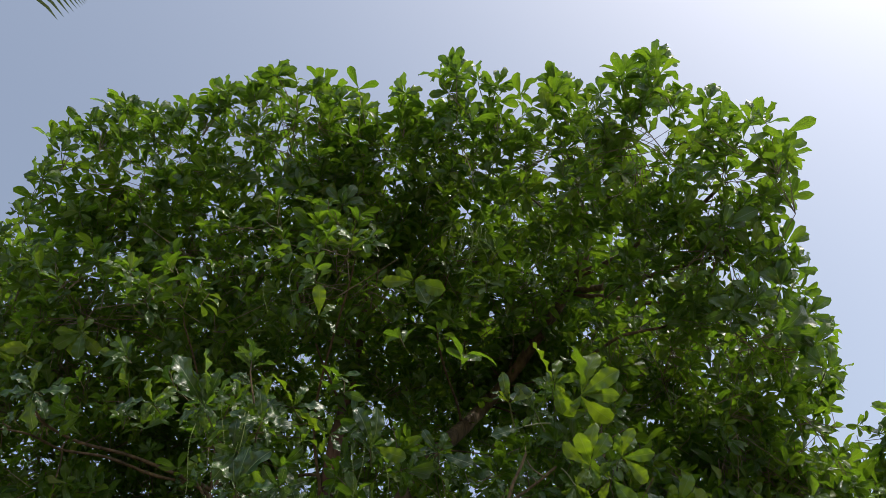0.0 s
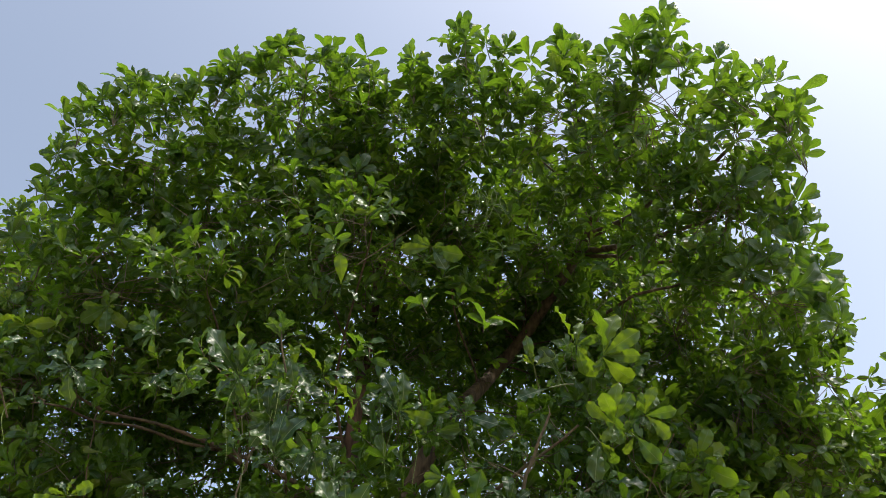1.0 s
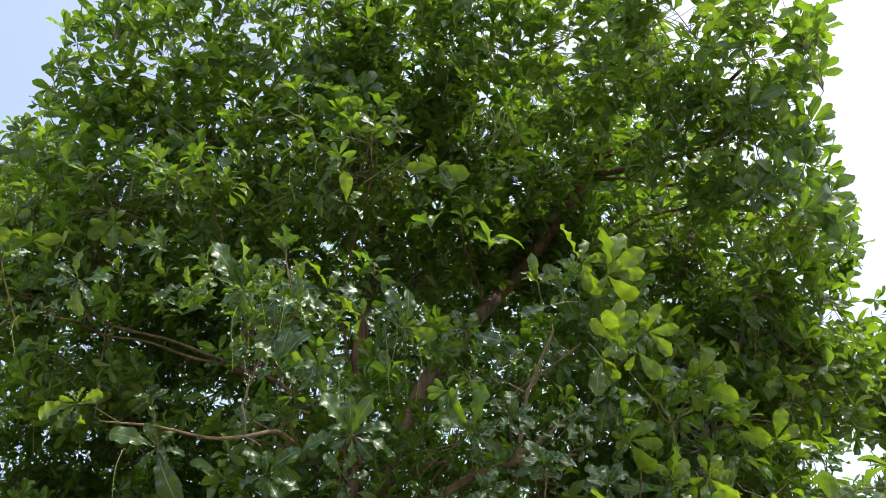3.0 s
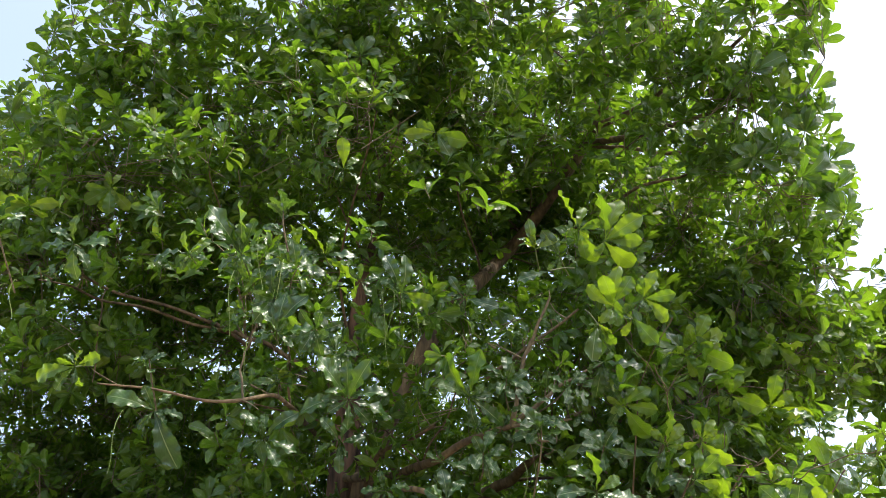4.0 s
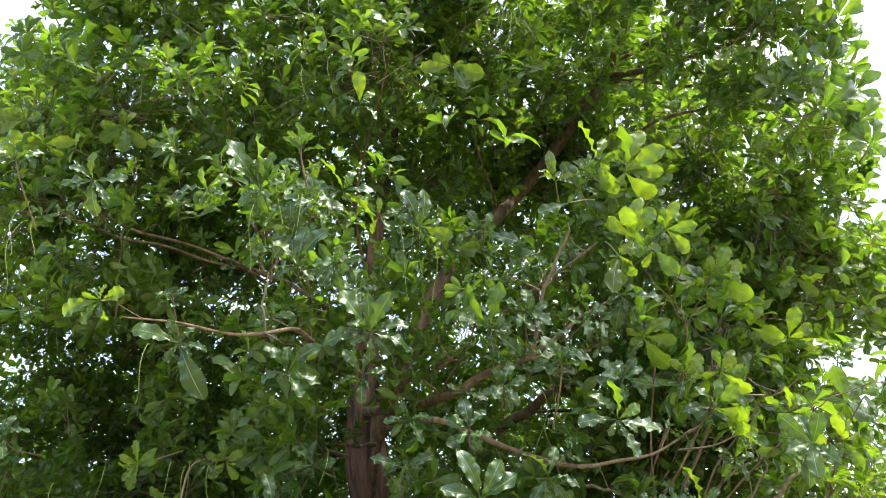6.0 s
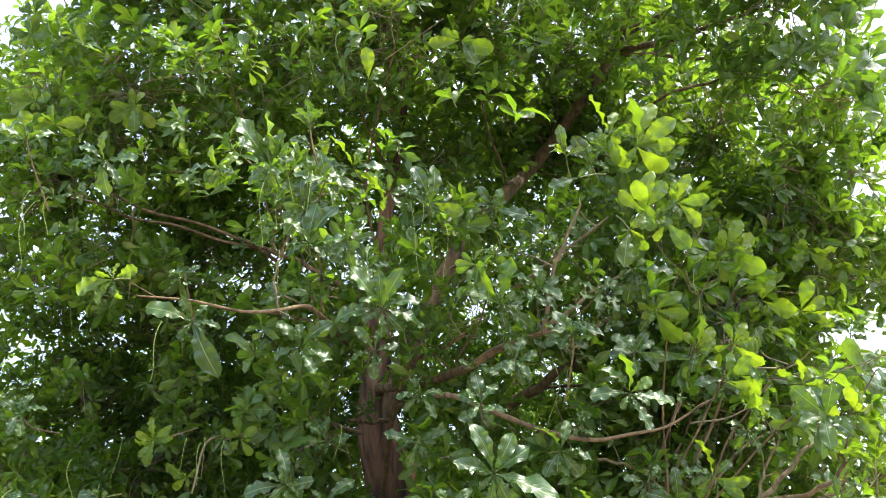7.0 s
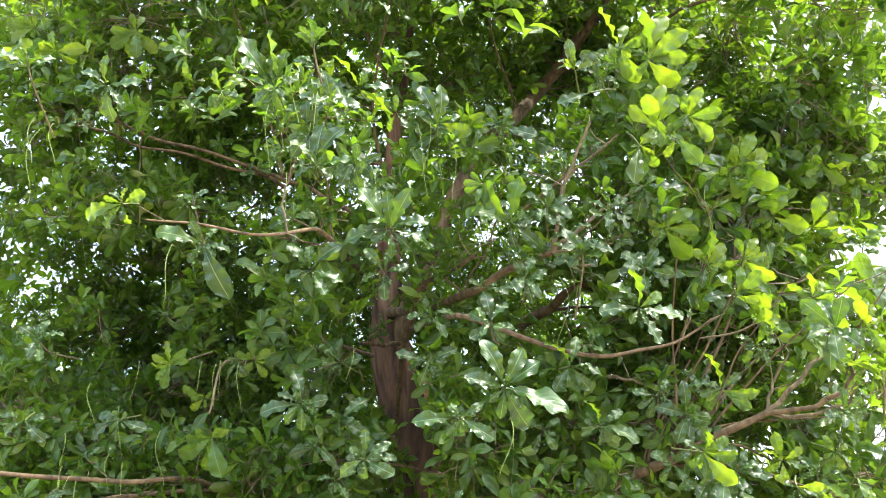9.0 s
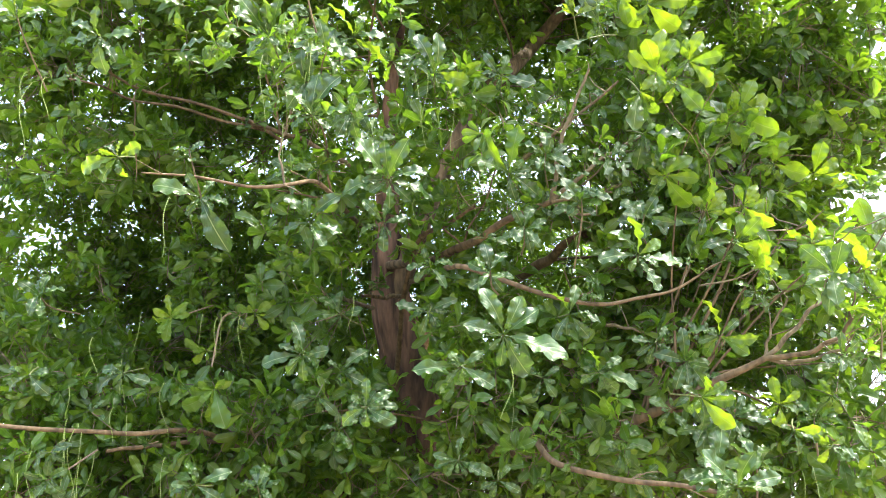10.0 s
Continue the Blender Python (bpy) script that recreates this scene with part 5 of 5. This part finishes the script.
openings += lane((-2.36, 3.20, 3.07), (-8.64, 12.00, 7.64), 0.07, 0.26)
openings += lane((-1.82, 3.40, 2.49), (-6.18, 12.00, 5.19), 0.03, 0.11)
openings += [(2.38, 2.75, 5.3, 0.3, 0.4, 0.6), (2.3, 3.0, 4.9, 0.22, 0.3, 0.35), (2.78, 4.2, 5.1, 0.25, 0.4, 0.4), (2.65, 4.2, 4.4, 0.22, 0.3, 0.3)]
openings += CLEARED
lobes = top_lobes + heart_lobes + near_lobes + low_lobes + body_lobes + far_side
lobes = [(x, y, z, r, k * (0.75 if z > 5.3 and y > 4.8 else 1.0)) for x, y, z, r, k in lobes]
boughs(tree, [b for b in lobes if not in_gap(b, openings)], 5, 0.55)
crown(tree, lobes, (-0.6, 5.4, 4.2), 345, 0.127, 11, openings, 0.1, "dense glossy dark-green leaves in whorls", 0.011, 0.45, tips)


# paler young foliage on the sunny side
young_lobes = [(0.93, 3.33, 3.46, 0.22, 1.0), (0.74, 3.49, 3.47, 0.25, 1.0), (0.87, 3.54, 3.33, 0.25, 1.0), (1.13, 3.63, 3.43, 0.22, 1.0), (1.29, 3.71, 3.40, 0.22, 1.0), (0.77, 3.65, 3.14, 0.22, 1.0), (0.95, 3.73, 3.11, 0.25, 1.0), (1.10, 3.73, 3.01, 0.22, 1.0), (1.72, 4.11, 3.45, 0.2, 1.0), (1.26, 3.73, 2.86, 0.25, 1.0), (1.40, 3.61, 2.73, 0.25, 1.0), (1.60, 3.51, 2.75, 0.28, 1.0), (1.81, 3.59, 2.88, 0.25, 1.0)]
boughs(tree, young_lobes, 15, 0.45)
crown(tree, young_lobes, (-0.6, 5.4, 4.2), 130, 0.17, 17, openings, 0.15, "pale yellow-green young leaves", 0.02)

# lesser shoots between them
spray(tree, -0.89, 4.24, 2.24, (0, -1, 0.25), 9, 0.112, 80, 0.1, False)
spray(tree, -1.40, 4.07, 1.85, (0, -0.8, 0.7), 10, 0.128, 80, 0.05, False)
spray(tree, -2.42, 3.08, 4.06, (0, -0.8, 0.7), 9, 0.160, 60, 0.1, False)
spray(tree, -1.53, 3.21, 3.29, (0, -0.8, 0.7), 9, 0.104, 80, 0.1, False)
spray(tree, 0.69, 3.47, 1.78, (0, -1, 0.25), 9, 0.160, 80, 0.2, False)
spray(tree, 0.89, 3.62, 1.80, (0, -0.3, 1), 10, 0.152, 70, 0.1, False, 0.16)
spray(tree, 1.23, 3.80, 2.01, (0, -0.3, 1), 10, 0.136, 65, 0.1, False, 0.16)
spray(tree, 1.78, 4.19, 3.79, (0.1, -0.5, -1), 5, 0.192, 50, 0, True)
spray(tree, -0.92, 2.97, 3.95, (0, -0.3, 1), 9, 0.136, 45, 0, False, 0.16)
spray(tree, -0.87, 3.18, 3.77, (0.5, -1, 0.2), 9, 0.152, 80, 0.2, False)
spray(tree, -0.98, 3.20, 3.60, (0, -1, -0.35), 9, 0.160, 70, 0.1, False)
spray(tree, 0.76, 3.84, 1.98, (0, -1, 0.25), 8, 0.152, 80, 0.2, False)
spray(tree, 1.53, 3.60, 2.39, (0, -0.3, 1), 9, 0.160, 60, 0.1, True, 0.16)
spray(tree, -2.56, 3.84, 2.86, (0, -1, 0.25), 8, 0.136, 80, 0.1, False)
spray(tree, 0.67, 3.61, 2.24, (0, -1, -0.35), 9, 0.136, 80, 0.2, False)
spray(tree, 1.04, 3.50, 2.63, (1, -0.4, 0.35), 9, 0.136, 70, 0.1, True)
spray(tree, 1.28, 3.38, 2.54, (-0.5, -1, 0.2), 9, 0.160, 80, 0.05, False)
spray(tree, 1.76, 3.91, 3.16, (0, -0.8, 0.7), 9, 0.152, 70, 0.1, False)
spray(tree, 0.86, 3.71, 2.01, (0, -1, 0.25), 10, 0.136, 80, 0.1, False)
spray(tree, -0.17, 3.46, 2.68, (0, -1, 0.25), 9, 0.128, 80, 0.1, False)
spray(tree, 0.56, 3.51, 2.92, (0, -1, 0.25), 9, 0.136, 80, 0.2, False)
spray(tree, -1.87, 3.92, 2.71, (0, -1, -0.35), 8, 0.120, 80, 0.1, True)
spray(tree, -2.27, 3.67, 1.88, (0, -1, -0.35), 8, 0.128, 80, 0.2, False)
spray(tree, -0.71, 3.49, 3.45, (0, -1, 0.25), 9, 0.136, 80, 0.15, False)
spray(tree, -0.79, 3.33, 3.49, (0, -1, -0.35), 9, 0.136, 80, 0.2, False)
spray(tree, 0.13, 3.47, 3.26, (0, -1, 0.25), 10, 0.136, 80, 0.1, False)
spray(tree, 0.27, 3.42, 3.00, (0, -0.8, 0.7), 10, 0.136, 75, 0.1, False)
spray(tree, 0.43, 3.46, 3.21, (0.5, -1, 0.2), 9, 0.136, 80, 0.2, False)
spray(tree, 0.00, 3.52, 2.91, (0, -1, 0.25), 10, 0.128, 80, 0.1, False)

# hanging flower strings
flower_spike(tree, -2.40, 3.30, 3.81, 0.44, -0.150, -0.108)
flower_spike(tree, -2.45, 3.29, 3.86, 0.26, -0.030, -0.090)
flower_spike(tree, -2.36, 3.31, 3.83, 0.22, 0.090, -0.072)
flower_spike(tree, -1.55, 3.12, 2.99, 0.27, -0.120, -0.054)
flower_spike(tree, -1.15, 3.09, 3.69, 0.35, 0.000, -0.036)
flower_spike(tree, -1.03, 3.01, 3.84, 0.31, 0.120, -0.018)
flower_spike(tree, -0.93, 3.11, 3.75, 0.25, -0.090, 0.000)
flower_spike(tree, -1.11, 3.29, 3.42, 0.19, 0.030, 0.018)
flower_spike(tree, -0.50, 3.52, 3.82, 0.44, 0.150, 0.036)
flower_spike(tree, -0.44, 3.51, 3.84, 0.34, -0.060, 0.054)
flower_spike(tree, -0.33, 3.59, 3.73, 0.34, 0.060, 0.072)
flower_spike(tree, -0.12, 3.10, 2.14, 0.20, -0.150, 0.090)
flower_spike(tree, 0.18, 3.76, 2.97, 0.34, -0.030, 0.108)
flower_spike(tree, 0.28, 3.77, 2.94, 0.24, 0.090, -0.108)
flower_spike(tree, 0.95, 3.64, 3.39, 0.26, -0.120, -0.090)
flower_spike(tree, -2.36, 4.04, 2.18, 0.37, 0.000, -0.072)
flower_spike(tree, -2.53, 3.96, 2.06, 0.33, 0.120, -0.054)
flower_spike(tree, -1.89, 4.08, 2.01, 0.26, -0.090, -0.036)
flower_spike(tree, -2.40, 4.01, 2.22, 0.26, 0.030, -0.018)
flower_spike(tree, -2.17, 4.06, 2.53, 0.22, 0.150, 0.000)
flower_spike(tree, -0.96, 3.15, 3.77, 0.22, -0.060, 0.018)
flower_spike(tree, -1.66, 4.10, 2.76, 0.20, 0.060, 0.036)
flower_spike(tree, -0.87, 3.80, 2.70, 0.16, -0.150, 0.054)
flower_spike(tree, 0.12, 3.56, 5.53, 0.36, -0.030, 0.072)
flower_spike(tree, 0.17, 3.60, 5.55, 0.32, 0.090, 0.090)
flower_spike(tree, 0.22, 3.55, 5.53, 0.38, -0.120, 0.108)
flower_spike(tree, 0.26, 3.64, 5.58, 0.30, 0.000, -0.108)
flower_spike(tree, 0.30, 3.60, 5.48, 0.25, 0.120, -0.090)
flower_spike(tree, 0.07, 3.65, 5.58, 0.28, -0.090, -0.072)
flower_spike(tree, -0.93, 3.49, 5.06, 0.28, 0.030, -0.054)
flower_spike(tree, -1.12, 3.58, 5.05, 0.24, 0.150, -0.036)
flower_spike(tree, -0.84, 3.48, 5.09, 0.24, -0.060, -0.018)
flower_spike(tree, 1.16, 3.75, 1.77, 0.19, 0.060, 0.000)
flower_spike(tree, 1.12, 3.77, 1.75, 0.16, -0.150, 0.018)
flower_spike(tree, -2.34, 4.05, 2.16, 0.35, -0.030, 0.036)
flower_spike(tree, -2.41, 4.01, 2.16, 0.31, 0.090, 0.054)
flower_spike(tree, -2.29, 4.10, 2.06, 0.22, -0.120, 0.072)
flower_spike(tree, -2.59, 3.94, 1.95, 0.26, 0.000, 0.090)
flower_spike(tree, -2.40, 3.97, 2.37, 0.15, 0.120, 0.108)
flower_spike(tree, -2.20, 4.10, 2.28, 0.17, -0.090, -0.108)
flower_spike(tree, -1.97, 4.18, 2.42, 0.28, 0.030, -0.090)
flower_spike(tree, -2.29, 3.96, 2.63, 0.20, 0.150, -0.072)
flower_spike(tree, -1.64, 4.01, 2.71, 0.21, -0.060, -0.054)
flower_spike(tree, -1.53, 4.05, 2.73, 0.26, 0.060, -0.036)
flower_spike(tree, -1.71, 3.98, 2.72, 0.16, -0.150, -0.018)
flower_spike(tree, -2.29, 3.99, 2.02, 0.27, -0.030, 0.000)
flower_spike(tree, -2.15, 4.14, 2.24, 0.15, 0.090, 0.018)
flower_spike(tree, -2.08, 4.03, 2.76, 0.20, -0.120, 0.036)
flower_spike(tree, 0.11, 3.71, 5.70, 0.36, 0.000, 0.054)
flower_spike(tree, 0.17, 3.73, 5.67, 0.38, 0.120, 0.072)
flower_spike(tree, 0.22, 3.75, 5.66, 0.34, -0.090, 0.090)
flower_spike(tree, 0.70, 3.71, 5.62, 0.31, 0.030, 0.108)
flower_spike(tree, 1.22, 3.85, 4.90, 0.23, 0.150, -0.108)

# a bunch of withered leaves caught in the crown
withered = [mesh_from("withered_leaf", v, q, [dry_brown], uv) for v, q, uv in (leaf_shape(14, 5, 70 + n, 0.9, 1.2, 0.09, 0.7) for n in range(3))]
wither_rng = np.random.default_rng(3)
for k in range(9):
    rot = turn_to(np.array([[wither_rng.normal(0, 0.35), wither_rng.normal(0, 0.3), -1.0]]), wither_rng.normal(0, 1, (1, 3)))[0]
    m = Matrix(rot.tolist()).to_4x4()
    m.translation = Vector((-0.57, 4.48, 2.71)) + Vector(wither_rng.normal(0, 0.025, 3))
    part("withered_leaf", withered[k % 3], tree, "dry curled brown leaf" if k == 0 else "", m @ Matrix.Scale(wither_rng.uniform(0.07, 0.13), 4))

# ---- other trees ----
side_tree = thing("neighbouring_tree", 4.60, 6.80, 0.0, "neighbouring leafy tree with green sprays and bare twigs", "tree")
side_lobes = [(3.15, 5.33, 4.46, 0.5, 1), (3.52, 5.14, 4.6, 0.55, 1), (3.19, 5.82, 4.43, 0.4, 0.8), (3.54, 5.69, 4.25, 0.6, 1), (4.00, 5.40, 4.3, 0.7, 1), (3.43, 6.40, 3.55, 0.7, 1), (3.96, 6.05, 3.64, 0.8, 1)]
side_trunk = limb(side_tree, "trunk", [(4.6, 6.8, -0.05), (4.55, 6.8, 1.5), (4.5, 6.7, 3.0), (4.4, 6.6, 4.6)], 0.17, 0.05, bark_trunk, sides=14)
boughs(side_tree, side_lobes, 8)
crown(side_tree, side_lobes, (4.4, 6.7, 3.6), 150, 0.2, 12, (), 0.25, "green leaves in whorls", 0.0)
stalk_rng = np.random.default_rng(31)
for k in range(34):
    foot = np.array((2.48, 5.55, 4.06)) + stalk_rng.normal(0, (0.16, 0.15, 0.1))
    tip = foot + np.array((stalk_rng.normal(-0.06, 0.16), stalk_rng.normal(0, 0.12), stalk_rng.uniform(0.15, 0.5)))
    limb(side_tree, "bare_twig", [foot, foot * 0.5 + tip * 0.5 + stalk_rng.normal(0, 0.03, 3), tip], 0.0045, 0.002, bark_twig, sides=5)
far_tree = thing("background_tree", -7.50, 10.50, 0.0, "sunlit leafy tree standing behind the large tree", "tree")
far_lobes = [(-6.28, 8.68, 4.47, 0.9, 1), (-7.26, 8.42, 4.88, 1.3, 1), (-5.34, 9.58, 3.35, 1.1, 1), (-6.65, 8.77, 3.16, 1.3, 1), (-4.15, 10.76, 2.89, 1.2, 1), (-2.46, 11.60, 2.59, 1.2, 1)]
far_trunk = limb(far_tree, "trunk", [(-7.5, 10.5, -0.05), (-7.45, 10.5, 1.5), (-7.3, 10.4, 3.0), (-7.0, 10.2, 4.6)], 0.2, 0.05, bark_trunk, sides=14)
boughs(far_tree, far_lobes, 9)
crown(far_tree, far_lobes, (-6.5, 10.3, 3.0), 120, 0.2, 13, (), 0.4, "bright green sunlit leaves", 0.0)
# added backdrop tree: blocks bright sky showing low through the large crown
back_tree = thing("background_tree", 1.60, 13.20, 0.0, "added leafy tree that covers low sky gaps behind the large tree", "tree")
back_lobes = [(-0.20, 12.21, 5.52, 1.2, 0.8), (-0.83, 12.31, 3.93, 1.3, 0.8), (1.11, 12.38, 3.31, 1.3, 0.8), (3.02, 11.95, 3.80, 1.4, 0.8), (4.51, 11.56, 3.16, 1.4, 0.8), (2.18, 12.36, 5.02, 1.1, 0.8), (-0.24, 12.06, 2.21, 1.3, 0.8), (3.17, 11.61, 2.03, 1.3, 0.8)]
limb(back_tree, "trunk", [(1.6, 13.2, -0.05), (1.62, 13.2, 1.5), (1.7, 13.1, 3.0), (1.7, 13.0, 4.4)], 0.18, 0.05, bark_trunk, sides=14)
boughs(back_tree, back_lobes, 19)
crown(back_tree, back_lobes, (1.6, 13.0, 3.0), 60, 0.24, 23, (), 0.15, "dense green leaves", 0.0)

# ---- a palm, of which only the leaflets of one frond hang into view ----
palm = thing("palm_tree", -5.1, 3.0, 0.0, "palm with long dark feathered fronds", "palm tree")
limb(palm, "trunk", [(-5.1, 3.0, -0.05), (-5.0, 3.0, 3), (-4.8, 3.0, 6), (-4.68, 3.0, 8.97)], 0.17, 0.12, bark_limb, "grey ringed trunk", sides=14)


def frond(turn, rise, length):
    """One feathered frond: a bowed midrib with a leaflet every few centimetres on both sides."""
    t = np.linspace(0, 1, 16)
    out = np.array((math.cos(turn), math.sin(turn), 0))
    line = np.array((-4.68, 3.0, 8.96)) + length * (t * 0.92)[:, None] * out + np.outer(length * (rise * t - 0.75 * t * t), (0, 0, 1))
    v, q = tube(line, np.linspace(0.03, 0.006, 16), 6)
    stalk = part("frond", mesh_from("frond", v, q, [bark_twig]), palm)
    side = np.array((-math.sin(turn), math.cos(turn), 0))
    verts, quads = [], []
    for s in np.linspace(0.12, 0.995, 30):
        p = np.array([np.interp(s, t, line[:, k]) for k in range(3)])
        for flank in (-1, 1):
            far = 0.66 * math.sin(0.5 + 2.4 * s) + 0.14
            d = side * flank * 0.75 + out * 0.62
            w = 0.013 * out
            n = len(verts)
            for f, wide in ((0, 0.5), (0.35, 1.0), (0.75, 0.7), (1.0, 0.05)):
                c = p + d * far * f - np.array((0, 0, 0.6 * far * f * f))
                verts += [c - w * wide, c + np.array((0, 0, 0.012 * wide)), c + w * wide]
            quads += [(n + 3 * a + b, n + 3 * a + b + 1, n + 3 * a + b + 4, n + 3 * a + b + 3) for a in range(3) for b in range(2)]
    tagged(part("feathering", mesh_from("feathering", verts, quads, [palm_green], np.array(verts)[:, :2] * 0.3), stalk), kind="stuff")


frond(-0.45, -0.4, 3.0)
for k in range(11):
    frond(2.0 + k * 0.32, 0.5 - 0.28 * (k % 3), 3.0)
